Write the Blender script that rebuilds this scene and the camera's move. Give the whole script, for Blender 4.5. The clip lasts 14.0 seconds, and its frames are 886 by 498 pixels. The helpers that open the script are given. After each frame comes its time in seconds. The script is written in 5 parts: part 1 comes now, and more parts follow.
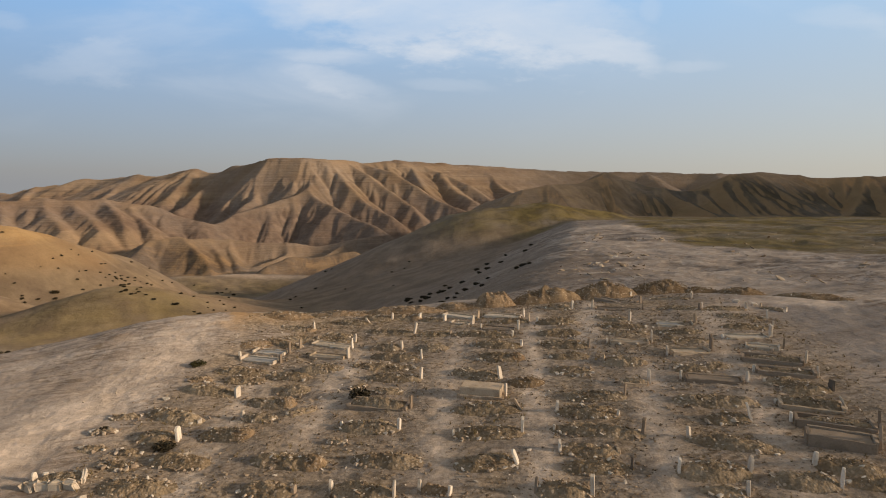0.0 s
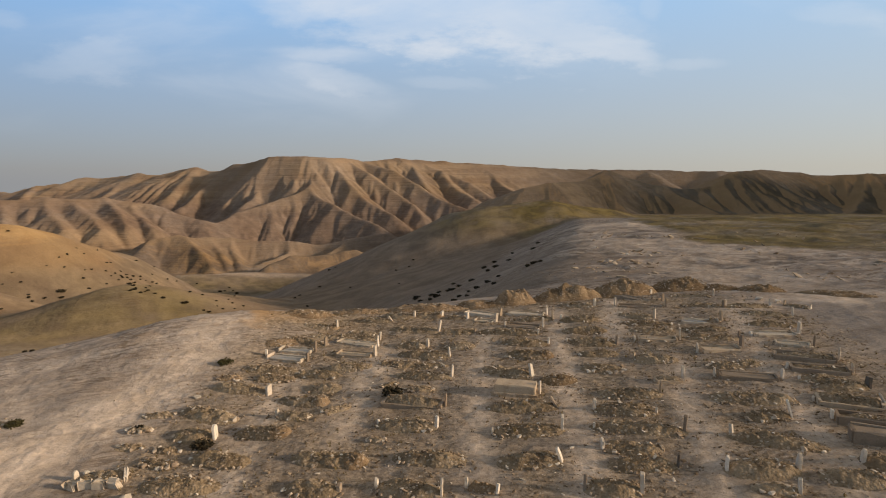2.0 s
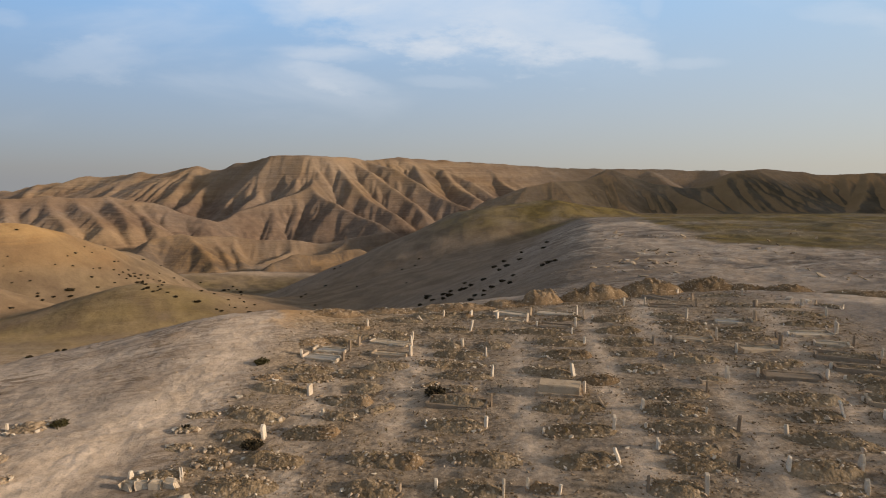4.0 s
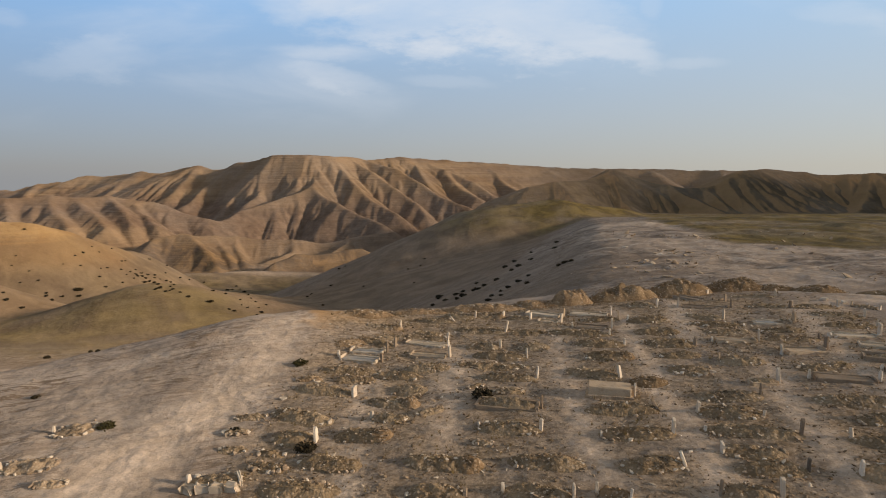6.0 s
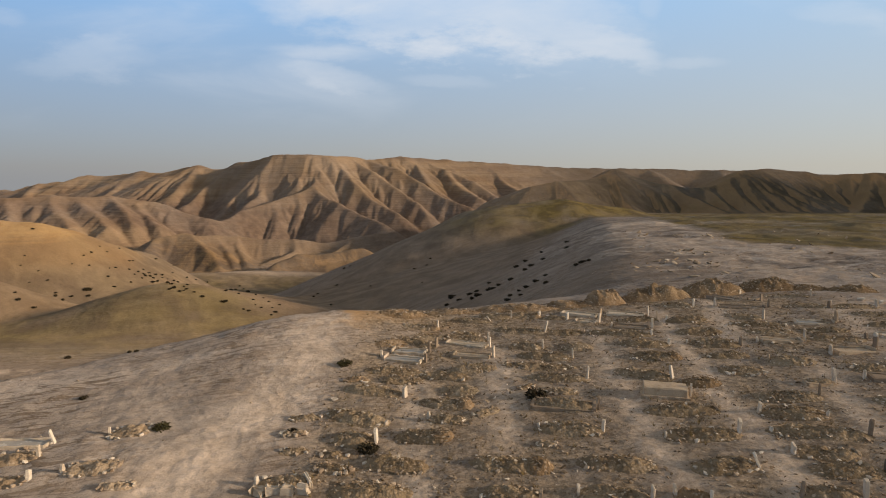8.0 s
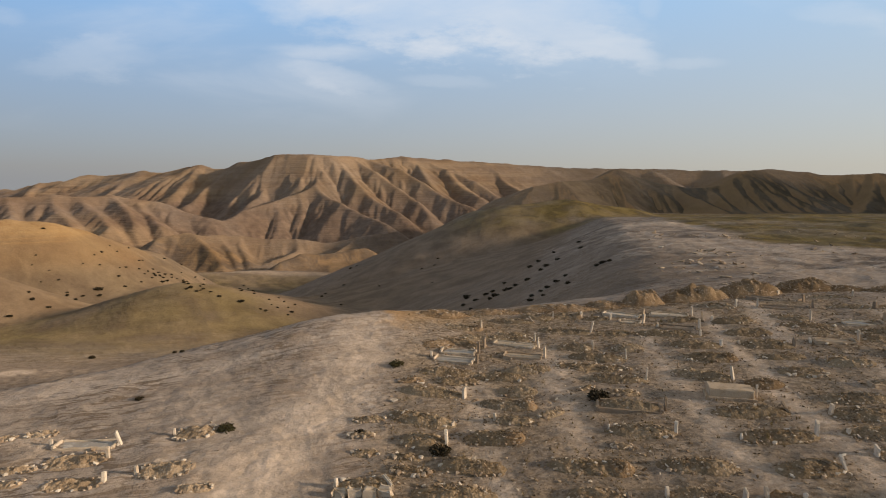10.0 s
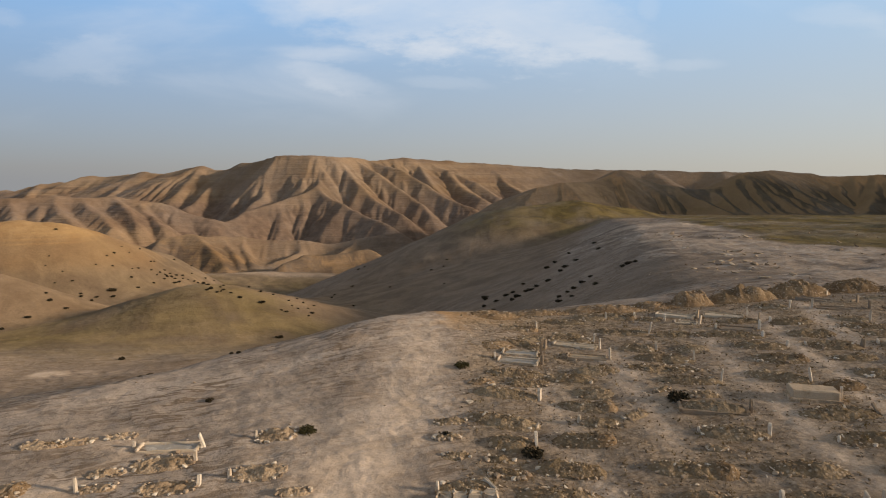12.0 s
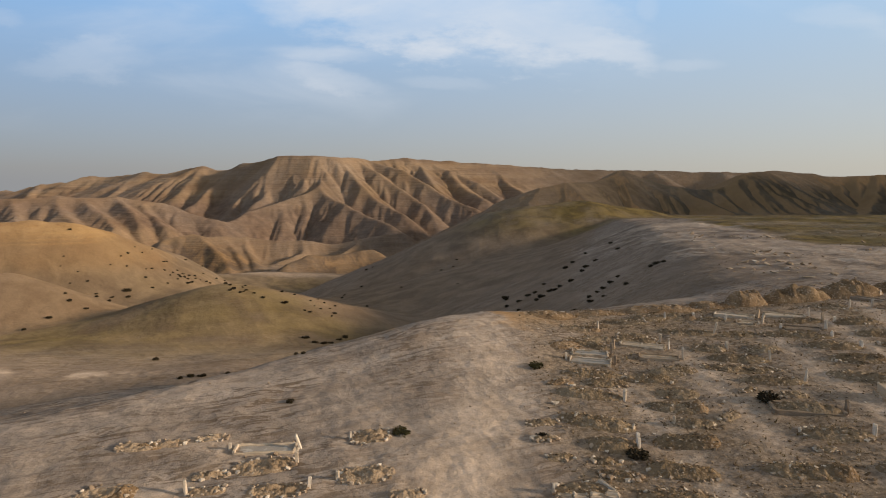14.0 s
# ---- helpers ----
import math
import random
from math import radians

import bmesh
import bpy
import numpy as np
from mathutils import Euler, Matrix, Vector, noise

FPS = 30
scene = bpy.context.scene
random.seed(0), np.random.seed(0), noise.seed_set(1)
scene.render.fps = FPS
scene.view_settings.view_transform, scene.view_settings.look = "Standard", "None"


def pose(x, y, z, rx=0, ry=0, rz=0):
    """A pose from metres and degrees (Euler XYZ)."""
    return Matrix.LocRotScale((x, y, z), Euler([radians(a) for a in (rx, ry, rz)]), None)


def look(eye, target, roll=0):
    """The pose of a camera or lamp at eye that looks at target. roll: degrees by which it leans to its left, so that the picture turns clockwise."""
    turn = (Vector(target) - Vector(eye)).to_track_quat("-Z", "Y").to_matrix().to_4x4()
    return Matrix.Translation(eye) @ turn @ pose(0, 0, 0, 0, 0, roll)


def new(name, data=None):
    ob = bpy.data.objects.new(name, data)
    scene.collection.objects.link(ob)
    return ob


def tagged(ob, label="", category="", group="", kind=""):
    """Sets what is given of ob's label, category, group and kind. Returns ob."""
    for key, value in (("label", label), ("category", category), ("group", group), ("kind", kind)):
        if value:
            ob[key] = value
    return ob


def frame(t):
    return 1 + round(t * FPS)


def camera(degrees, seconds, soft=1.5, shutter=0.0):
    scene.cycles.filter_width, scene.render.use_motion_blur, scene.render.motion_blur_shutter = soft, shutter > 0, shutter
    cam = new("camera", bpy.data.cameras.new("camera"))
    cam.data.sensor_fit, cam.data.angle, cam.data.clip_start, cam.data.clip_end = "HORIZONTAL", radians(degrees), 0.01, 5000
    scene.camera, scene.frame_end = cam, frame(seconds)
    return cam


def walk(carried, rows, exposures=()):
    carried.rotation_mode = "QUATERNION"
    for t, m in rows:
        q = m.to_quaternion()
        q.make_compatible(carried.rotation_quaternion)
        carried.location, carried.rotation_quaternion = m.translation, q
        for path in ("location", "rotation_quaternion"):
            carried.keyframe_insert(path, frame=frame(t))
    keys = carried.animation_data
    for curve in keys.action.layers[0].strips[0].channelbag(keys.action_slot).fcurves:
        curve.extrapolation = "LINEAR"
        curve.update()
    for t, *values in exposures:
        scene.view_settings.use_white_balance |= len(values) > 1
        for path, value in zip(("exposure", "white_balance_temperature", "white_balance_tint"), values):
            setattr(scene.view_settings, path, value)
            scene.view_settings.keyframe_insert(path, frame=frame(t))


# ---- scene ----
cam = camera(72.0, 14.0, soft=1.0)
PATH = [
    (0, (-0.046, -0.02, 7.883), (-0.046, 1.968, 7.671), -0.1),
    (0.5, (-0.291, 0.015, 7.866), (-0.291, 2.003, 7.653), -0.1),
    (1, (-0.587, 0.021, 7.851), (-0.587, 2.01, 7.637), -0.1),
    (1.5, (-0.905, 0.053, 7.84), (-0.906, 2.041, 7.623), -0.2),
    (2, (-1.253, 0.049, 7.853), (-1.253, 2.037, 7.635), -0.2),
    (2.5, (-1.611, 0.043, 7.859), (-1.611, 2.031, 7.639), -0.2),
    (3, (-2.001, 0.036, 7.861), (-2.002, 2.024, 7.641), -0.2),
    (5.5, (-4.141, 0.284, 7.891), (-4.141, 2.272, 7.668), -0.1),
    (6, (-4.584, 0.33, 7.882), (-4.584, 2.317, 7.66), -0.1),
    (6.5, (-5.038, 0.386, 7.883), (-5.038, 2.374, 7.66), -0.1),
    (7, (-5.527, 0.404, 7.872), (-5.526, 2.391, 7.65), -0.1),
    (7.5, (-6.002, 0.43, 7.863), (-6.0, 2.418, 7.641), -0.1),
    (8, (-6.554, 0.459, 7.874), (-6.551, 2.446, 7.651), -0.1),
    (10.5, (-9.497, 0.692, 7.85), (-9.492, 2.68, 7.627), -0.0),
    (11, (-10.229, 0.775, 7.811), (-10.223, 2.762, 7.59), 0.0),
    (11.5, (-10.875, 0.83, 7.793), (-10.869, 2.818, 7.573), -0.0),
    (12, (-11.626, 0.885, 7.779), (-11.619, 2.873, 7.56), -0.0),
    (12.5, (-12.322, 0.95, 7.754), (-12.314, 2.938, 7.535), -0.0),
    (13, (-13.138, 0.994, 7.741), (-13.13, 2.982, 7.522), -0.0),
    (13.5, (-13.878, 1.052, 7.74), (-13.868, 3.04, 7.521), -0.0),
    (14, (-14.762, 1.111, 7.719), (-14.751, 3.099, 7.501), -0.0),
]
walk(cam, [(t, look(eye, target, roll)) for t, eye, target, roll in PATH])

# ---- sky and sun ----
SUN_HEIGHT, SUN_TURN = radians(14), radians(104)  # low, from the right
scene.view_settings.exposure = 0.2


class Nodes:
    """Short calls to build a node tree."""

    def __init__(self, tree):
        self.tree = tree
        tree.nodes.clear()

    def add(self, kind, settings=None, **inputs):
        node = self.tree.nodes.new(kind)
        for key, value in (settings or {}).items():
            setattr(node, key, value)
        for key, value in inputs.items():
            self.feed(node.inputs[int(key[1:]) if key[0] == "i" and key[1:].isdigit() else key.replace("_", " ")], value)
        return node

    def feed(self, socket, value):
        if isinstance(value, bpy.types.NodeSocket):
            self.tree.links.new(value, socket)
        elif isinstance(value, bpy.types.Node):
            self.tree.links.new(value.outputs[0], socket)
        else:
            socket.default_value = value

    def math(self, operation, a, b=0.0, c=0.0, clamp=False):
        return self.add("ShaderNodeMath", {"operation": operation, "use_clamp": clamp}, i0=a, i1=b, i2=c).outputs[0]

    def mix(self, factor, a, b, blend="MIX"):
        node = self.add("ShaderNodeMix", {"data_type": "RGBA", "blend_type": blend}, i0=factor, i6=a, i7=b)
        return node.outputs[2]

    def span(self, value, a, b, c=0.0, d=1.0, smooth=True):
        return self.add("ShaderNodeMapRange", {"interpolation_type": "SMOOTHSTEP" if smooth else "LINEAR"}, i0=value, i1=a, i2=b, i3=c, i4=d).outputs[0]

    def noise(self, vector, scale, detail=4.0, rough=0.55, warp=0.0, dims="3D"):
        return self.add("ShaderNodeTexNoise", {"noise_dimensions": dims}, Vector=vector, Scale=scale, Detail=detail, Roughness=rough, Distortion=warp).outputs[0]

    def stretch(self, vector, scale=(1, 1, 1), turn=(0, 0, 0), shift=(0, 0, 0)):
        return self.add("ShaderNodeMapping", None, Vector=vector, Location=shift, Rotation=turn, Scale=scale).outputs[0]

    def along(self, vector, angle, long, across, shift=(0, 0, 0)):
        """Texture space drawn out along a direction of the ground."""
        return self.stretch(self.stretch(vector, turn=(0, 0, radians(-angle))), (long, across, across), shift=shift)


def rgb(r, g, b):
    return (r, g, b, 1.0)


def make_world():
    world = bpy.data.worlds.new("evening_sky")
    scene.world = world
    world.use_nodes = True
    n = Nodes(world.node_tree)
    sky = n.add("ShaderNodeTexSky", {"sky_type": "NISHITA", "sun_disc": False, "sun_elevation": SUN_HEIGHT, "sun_rotation": SUN_TURN, "air_density": 1.0, "dust_density": 1.5, "ozone_density": 2.0})
    way = n.add("ShaderNodeTexCoord").outputs["Generated"]
    xyz = n.add("ShaderNodeSeparateXYZ", None, Vector=way)
    x, y, z = xyz.outputs[0], xyz.outputs[1], xyz.outputs[2]
    # clear blue above, dusty air low down, warmer towards the sun
    u, v = n.math("DIVIDE", x, n.math("MAXIMUM", n.math("ABSOLUTE", y), 0.05)), n.math("DIVIDE", z, n.math("MAXIMUM", n.math("ABSOLUTE", y), 0.05))
    side = n.span(x, -0.62, 0.62, 0.0, 1.0, False)
    high = n.mix(side, rgb(1.45, 2.78, 4.8), rgb(2.45, 3.65, 5.1))
    low = n.mix(side, rgb(1.72, 1.75, 1.86), rgb(3.15, 3.05, 2.75))
    blue = n.mix(n.span(z, 0.02, 0.28, 0.0, 1.0, False), low, high)
    tone = n.mix(0.9, sky.outputs[0], blue)
    # thin high cloud in slanting wisps
    flat = n.add("ShaderNodeCombineXYZ", None, X=u, Y=v, Z=0.0).outputs[0]
    wisps = n.noise(n.stretch(flat, (2.6, 9.0, 1), (0, 0, radians(14)), (3.1, 0.4, 0)), 1.0, 6.0, 0.52, 0.5)
    veil = n.noise(n.stretch(flat, (1.6, 3.4, 1), (0, 0, radians(10)), (7.3, 2.2, 0)), 1.0, 3.0, 0.5, 0.3)
    fibre = n.noise(n.stretch(flat, (7.0, 30.0, 1), (0, 0, radians(20))), 1.0, 5.0, 0.6, 0.6)
    cloud = n.math("MULTIPLY", n.span(wisps, 0.44, 0.72), n.span(veil, 0.38, 0.62))

    drift = n.math("MULTIPLY", n.math("SUBTRACT", n.noise(n.stretch(flat, (5.0, 9.0, 1), (0, 0, radians(12)), (1.7, 4.1, 0)), 1.0, 5.0, 0.6), 0.5), 1.0)
    shred = n.math("MULTIPLY", n.math("SUBTRACT", n.noise(n.stretch(flat, (6.0, 16.0, 1), (0, 0, radians(16)), (8.2, 1.3, 0)), 1.0, 6.0, 0.65), 0.5), 1.0)

    def patch(cu, cv, ru, rv, slant):
        du = n.math("ADD", n.math("SUBTRACT", u, cu), n.math("MULTIPLY", drift, 0.9 * ru))
        dv = n.math("ADD", n.math("SUBTRACT", v, cv), n.math("ADD", n.math("MULTIPLY", du, slant), n.math("MULTIPLY", shred, 2.6 * rv)))
        far = n.math("ADD", n.math("POWER", n.math("DIVIDE", du, ru), 2.0), n.math("POWER", n.math("DIVIDE", dv, rv), 2.0))
        return n.span(far, 1.0, 0.0)

    bank = patch(0.02, 0.275, 0.36, 0.1, 0.1)
    for cu, cv, ru, rv, slant, much in ((0.24, 0.222, 0.14, 0.05, 0.22, 0.95), (-0.19, 0.203, 0.12, 0.018, 0.05, 0.5), (-0.17, 0.162, 0.11, 0.026, 0.22, 0.5), (0.015, 0.157, 0.09, 0.014, 0.05, 0.35),
                                        (-0.57, 0.195, 0.13, 0.045, -0.1, 0.45), (-0.7, 0.26, 0.05, 0.02, 0.0, 0.3), (0.63, 0.262, 0.09, 0.02, 0.08, 0.35), (0.4, 0.187, 0.07, 0.014, 0.0, 0.3), (0.33, 0.275, 0.025, 0.02, 0.0, 0.35)):
        bank = n.math("MAXIMUM", bank, n.math("MULTIPLY", patch(cu, cv, ru, rv, slant), much))
    wool = n.math("ADD", n.math("MULTIPLY", wisps, 0.65), n.math("MULTIPLY", fibre, 0.35))
    cloud = n.math("ADD", n.math("MULTIPLY", cloud, 0.4), n.math("MULTIPLY", bank, n.span(wool, 0.28, 0.70, 0.46, 0.92)), clamp=True)
    cloud = n.math("MULTIPLY", cloud, n.span(z, 0.05, 0.16))
    tone = n.mix(n.math("MULTIPLY", cloud, 0.72), tone, rgb(4.4, 4.55, 4.8))
    # a dull even veil overhead
    tone = n.mix(n.span(z, 0.32, 0.6), tone, rgb(1.70, 1.50, 1.27))
    back = n.add("ShaderNodeBackground", None, Color=tone, Strength=0.15)
    n.add("ShaderNodeOutputWorld", None, Surface=back.outputs[0])


make_world()
sun = new("sun", bpy.data.lights.new("sun", "SUN"))
sun.data.energy, sun.data.angle, sun.data.color = 3.75, radians(5.0), (1.0, 0.77, 0.55)
toward = Vector((math.sin(SUN_TURN) * math.cos(SUN_HEIGHT), math.cos(SUN_TURN) * math.cos(SUN_HEIGHT), math.sin(SUN_HEIGHT)))
sun.matrix_world = look(toward * 500, (0, 0, 0))


# ---- materials ----
def material(name, colour, roughness=0.9, height=None, depth=0.02, metal=0.0):
    """A material from functions of the node builder: colour(n, place) and height(n, place)."""
    m = bpy.data.materials.new(name)
    m.use_nodes = True
    n = Nodes(m.node_tree)
    place = n.add("ShaderNodeNewGeometry").outputs["Position"]
    shader = n.add("ShaderNodeBsdfPrincipled", None, Base_Color=colour(n, place), Roughness=roughness, Metallic=metal)
    shader.inputs["Diffuse Roughness"].default_value = 0.45 if roughness >= 0.9 else 0.3
    shader.inputs["Specular IOR Level"].default_value = 0.02 if roughness >= 0.9 else 0.2
    if height:
        bump = n.add("ShaderNodeBump", None, Strength=1.0, Distance=depth, Height=height(n, place))
        n.feed(shader.inputs["Normal"], bump.outputs[0])
    n.add("ShaderNodeOutputMaterial", None, Surface=shader.outputs[0])
    return m


def land_colour(n, p):
    zone = n.add("ShaderNodeAttribute", {"attribute_name": "soil"})
    part_ = n.add("ShaderNodeSeparateColor", None, Color=zone.outputs["Color"])
    olive, ochre, grave, track = part_.outputs[0], part_.outputs[1], part_.outputs[2], zone.outputs["Alpha"]
    flat = n.stretch(p, (1, 1, 0.0))
    big, mid, fine = n.noise(flat, 0.012, 5), n.noise(flat, 0.16, 6, 0.6, 0.4), n.noise(p, 4.2, 7, 0.7)
    grit = n.noise(p, 14.0, 3, 0.7)
    dust = n.mix(n.span(n.noise(n.along(p, 22, 0.05, 0.3), 1.0, 6, 0.6, 0.4), 0.35, 0.65), rgb(0.276, 0.236, 0.200), rgb(0.398, 0.342, 0.290))
    # streaks of darker crust and bleached wash that run with the slope
    streak = n.noise(n.along(p, 22, 0.13, 0.75), 1.0, 7, 0.62, 0.5)
    dust = n.mix(n.math("MULTIPLY", n.span(streak, 0.50, 0.66), 0.5), dust, rgb(0.215, 0.168, 0.130))
    wash = n.noise(n.along(p, 26, 0.10, 0.55, (4, 9, 0)), 1.0, 7, 0.6, 0.6)
    dust = n.mix(n.math("MULTIPLY", n.span(wash, 0.52, 0.66), 0.45), dust, rgb(0.50, 0.424, 0.352))
    # short dark flecks that run with the slope, in patches
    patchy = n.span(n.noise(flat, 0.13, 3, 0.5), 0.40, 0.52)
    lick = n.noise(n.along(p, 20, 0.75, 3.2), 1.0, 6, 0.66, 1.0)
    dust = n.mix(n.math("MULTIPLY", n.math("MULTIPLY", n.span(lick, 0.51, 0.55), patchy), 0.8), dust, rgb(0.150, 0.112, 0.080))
    tan = n.mix(n.span(big, 0.35, 0.65), rgb(0.258, 0.187, 0.118), rgb(0.370, 0.273, 0.174))
    north = n.add("ShaderNodeSeparateXYZ", None, Vector=p).outputs[1]
    tan = n.mix(n.span(north, 280.0, 200.0), tan, n.mix(n.span(mid, 0.3, 0.7), rgb(0.40, 0.245, 0.110), rgb(0.50, 0.330, 0.165)))
    # beds of paler and browner rock in the hills
    layer = n.noise(n.stretch(p, (0.004, 0.004, 0.16)), 1.0, 4, 0.6, 0.2)
    tan = n.mix(n.math("MULTIPLY", n.span(layer, 0.46, 0.58), 0.6), tan, rgb(0.226, 0.154, 0.100))
    # purple-brown shade painted low on the far mountain, golden earth on hills before it
    level = n.math("ADD", n.add("ShaderNodeSeparateXYZ", None, Vector=p).outputs[2], n.math("MULTIPLY", n.math("SUBTRACT", n.noise(p, 0.02, 5, 0.6, 0.5), 0.5), 34.0))
    shaded_foot = n.mix(n.span(n.noise(p, 0.12, 6, 0.65), 0.35, 0.65), rgb(0.130, 0.096, 0.078), rgb(0.240, 0.175, 0.132))
    tan = n.mix(n.math("MULTIPLY", n.span(level, 2.0, -20.0), n.math("MULTIPLY", n.span(north, 440.0, 490.0), 0.8)), tan, shaded_foot)
    # dark noise in the golden earth stands in for gullies
    tan = n.mix(n.math("MULTIPLY", n.span(north, 445.0, 400.0), n.span(north, 280.0, 340.0, 0.0, 0.75)), tan, n.mix(n.span(n.noise(n.stretch(p, (1, 1, 0.5)), 0.06, 7, 0.7, 0.8), 0.42, 0.60), rgb(0.092, 0.070, 0.052), rgb(0.295, 0.196, 0.098)))
    # fine washed runnels down the slopes and thin beds along them
    runnel = n.noise(n.stretch(p, (0.22, 0.22, 0.03)), 1.0, 6, 0.7, 0.6)
    bed = n.noise(n.stretch(p, (0.012, 0.012, 0.9)), 1.0, 5, 0.7, 0.4)
    tan = n.mix(n.math("MULTIPLY", n.span(north, 280.0, 340.0), 0.55), tan, n.mix(n.math("ADD", n.math("MULTIPLY", runnel, 0.6), n.math("MULTIPLY", bed, 0.25)), rgb(0.36, 0.28, 0.26), rgb(1.75, 1.72, 1.68)), "MULTIPLY")
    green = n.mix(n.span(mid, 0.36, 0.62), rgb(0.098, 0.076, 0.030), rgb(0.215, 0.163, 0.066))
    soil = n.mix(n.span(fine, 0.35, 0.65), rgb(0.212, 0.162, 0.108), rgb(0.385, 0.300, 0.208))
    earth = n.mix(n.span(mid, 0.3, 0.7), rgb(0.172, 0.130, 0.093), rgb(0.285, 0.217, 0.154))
    # cloud shade over the darker far hills put into a grey soil colour
    shade_grey = n.mix(n.span(n.noise(n.stretch(p, (1, 1, 0.5)), 0.05, 6, 0.65), 0.35, 0.65), rgb(0.050, 0.045, 0.039), rgb(0.100, 0.087, 0.072))
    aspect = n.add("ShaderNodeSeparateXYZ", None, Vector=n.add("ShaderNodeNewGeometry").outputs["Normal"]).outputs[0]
    shade_grey = n.mix(n.math("MULTIPLY", n.span(aspect, 0.08, -0.18), 0.9), shade_grey, rgb(0.300, 0.200, 0.108))  # western faces painted ochre, for dry grass and for the light on them
    earth = n.mix(n.span(north, 320.0, 380.0), earth, shade_grey)
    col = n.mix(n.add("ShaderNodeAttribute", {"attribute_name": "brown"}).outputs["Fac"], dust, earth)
    # the plateau's crust, broken into dark patches and bleached plates
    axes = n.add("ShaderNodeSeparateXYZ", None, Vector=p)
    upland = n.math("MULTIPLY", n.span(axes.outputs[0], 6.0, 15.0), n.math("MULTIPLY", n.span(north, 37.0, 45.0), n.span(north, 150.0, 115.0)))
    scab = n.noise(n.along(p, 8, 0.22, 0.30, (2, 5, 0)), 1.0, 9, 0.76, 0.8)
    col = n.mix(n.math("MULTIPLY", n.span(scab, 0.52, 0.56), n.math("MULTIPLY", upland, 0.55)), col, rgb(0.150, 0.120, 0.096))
    col = n.mix(n.math("MULTIPLY", n.span(scab, 0.46, 0.42), n.math("MULTIPLY", upland, 0.6)), col, rgb(0.53, 0.46, 0.39))
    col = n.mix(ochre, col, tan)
    col = n.mix(n.math("MULTIPLY", olive, n.span(mid, 0.25, 0.5, 0.6, 1.0)), col, green)
    col = n.mix(n.math("MULTIPLY", grave, n.span(n.noise(flat, 0.55, 5, 0.6), 0.32, 0.6, 0.45, 1.0)), col, soil)
    pale = n.mix(n.span(n.noise(flat, 0.9, 5, 0.6), 0.35, 0.7), rgb(0.510, 0.412, 0.318), rgb(0.730, 0.600, 0.475))
    col = n.mix(track, col, pale)
    cell = n.add("ShaderNodeTexVoronoi", None, Vector=p, Scale=7.0)
    chip = n.math("MULTIPLY", n.span(n.add("ShaderNodeSeparateColor", None, Color=cell.outputs["Color"]).outputs[0], 0.72, 0.8), n.span(cell.outputs["Distance"], 0.42, 0.3))
    col = n.mix(n.math("MULTIPLY", n.math("MULTIPLY", chip, grave), 0.6), col, rgb(0.551, 0.450, 0.337))
    col = n.mix(n.math("MULTIPLY", n.span(grit, 0.52, 0.68), n.math("SUBTRACT", 0.5, n.math("MULTIPLY", track, 0.3))), col, rgb(0.106, 0.078, 0.055))
    dapple = n.noise(n.stretch(p, (1, 1, 2.0)), 0.62, 6, 0.65, 0.5)
    col = n.mix(0.12, col, n.mix(n.span(dapple, 0.32, 0.66), rgb(0.70, 0.70, 0.70), rgb(1.28, 1.28, 1.28)), "MULTIPLY")
    return n.mix(n.math("ADD", 0.32, n.math("MULTIPLY", grave, 0.22)), col, n.mix(n.span(fine, 0.3, 0.7), rgb(0.62, 0.62, 0.62), rgb(1.25, 1.25, 1.25)), "MULTIPLY")


def land_height(n, p):
    zone = n.add("ShaderNodeAttribute", {"attribute_name": "soil"})
    rock = n.add("ShaderNodeSeparateColor", None, Color=zone.outputs["Color"]).outputs[1]
    gully = n.math("ADD", n.noise(n.stretch(p, (0.012, 0.012, 0.33)), 1.0, 4, 0.6, 0.3), n.math("MULTIPLY", n.noise(p, 0.09, 5, 0.6, 0.6), 0.5))
    near = n.math("ADD", n.noise(p, 1.3, 8, 0.68), n.math("MULTIPLY", n.noise(p, 0.15, 5, 0.6), 3.0))
    return n.math("ADD", near, n.math("MULTIPLY", n.math("MULTIPLY", gully, n.math("MULTIPLY", rock, n.span(n.add("ShaderNodeSeparateXYZ", None, Vector=p).outputs[1], 300.0, 400.0))), 15.0))


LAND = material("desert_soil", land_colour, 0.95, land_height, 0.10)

# ---- the lie of the land ----
def lattice(ix, iy, seed):
    """A repeatable random number for each whole-numbered place."""
    n = (ix.astype(np.int64) * 374761393 + iy.astype(np.int64) * 668265263 + seed * 144269504) & 0x7FFFFFFF
    n = ((n ^ (n >> 13)) * 1274126177) & 0x7FFFFFFF
    n = ((n ^ (n >> 16)) * 60493) & 0x7FFFFFFF
    return ((n ^ (n >> 11)) & 0xFFFFF) / 1048575.0


def value_noise(x, y, seed=0):
    ix, iy = np.floor(x), np.floor(y)
    fx, fy = x - ix, y - iy
    fx, fy = fx * fx * fx * (fx * (fx * 6 - 15) + 10), fy * fy * fy * (fy * (fy * 6 - 15) + 10)
    a, b = lattice(ix, iy, seed), lattice(ix + 1, iy, seed)
    c, d = lattice(ix, iy + 1, seed), lattice(ix + 1, iy + 1, seed)
    return (a + (b - a) * fx) * (1 - fy) + (c + (d - c) * fx) * fy


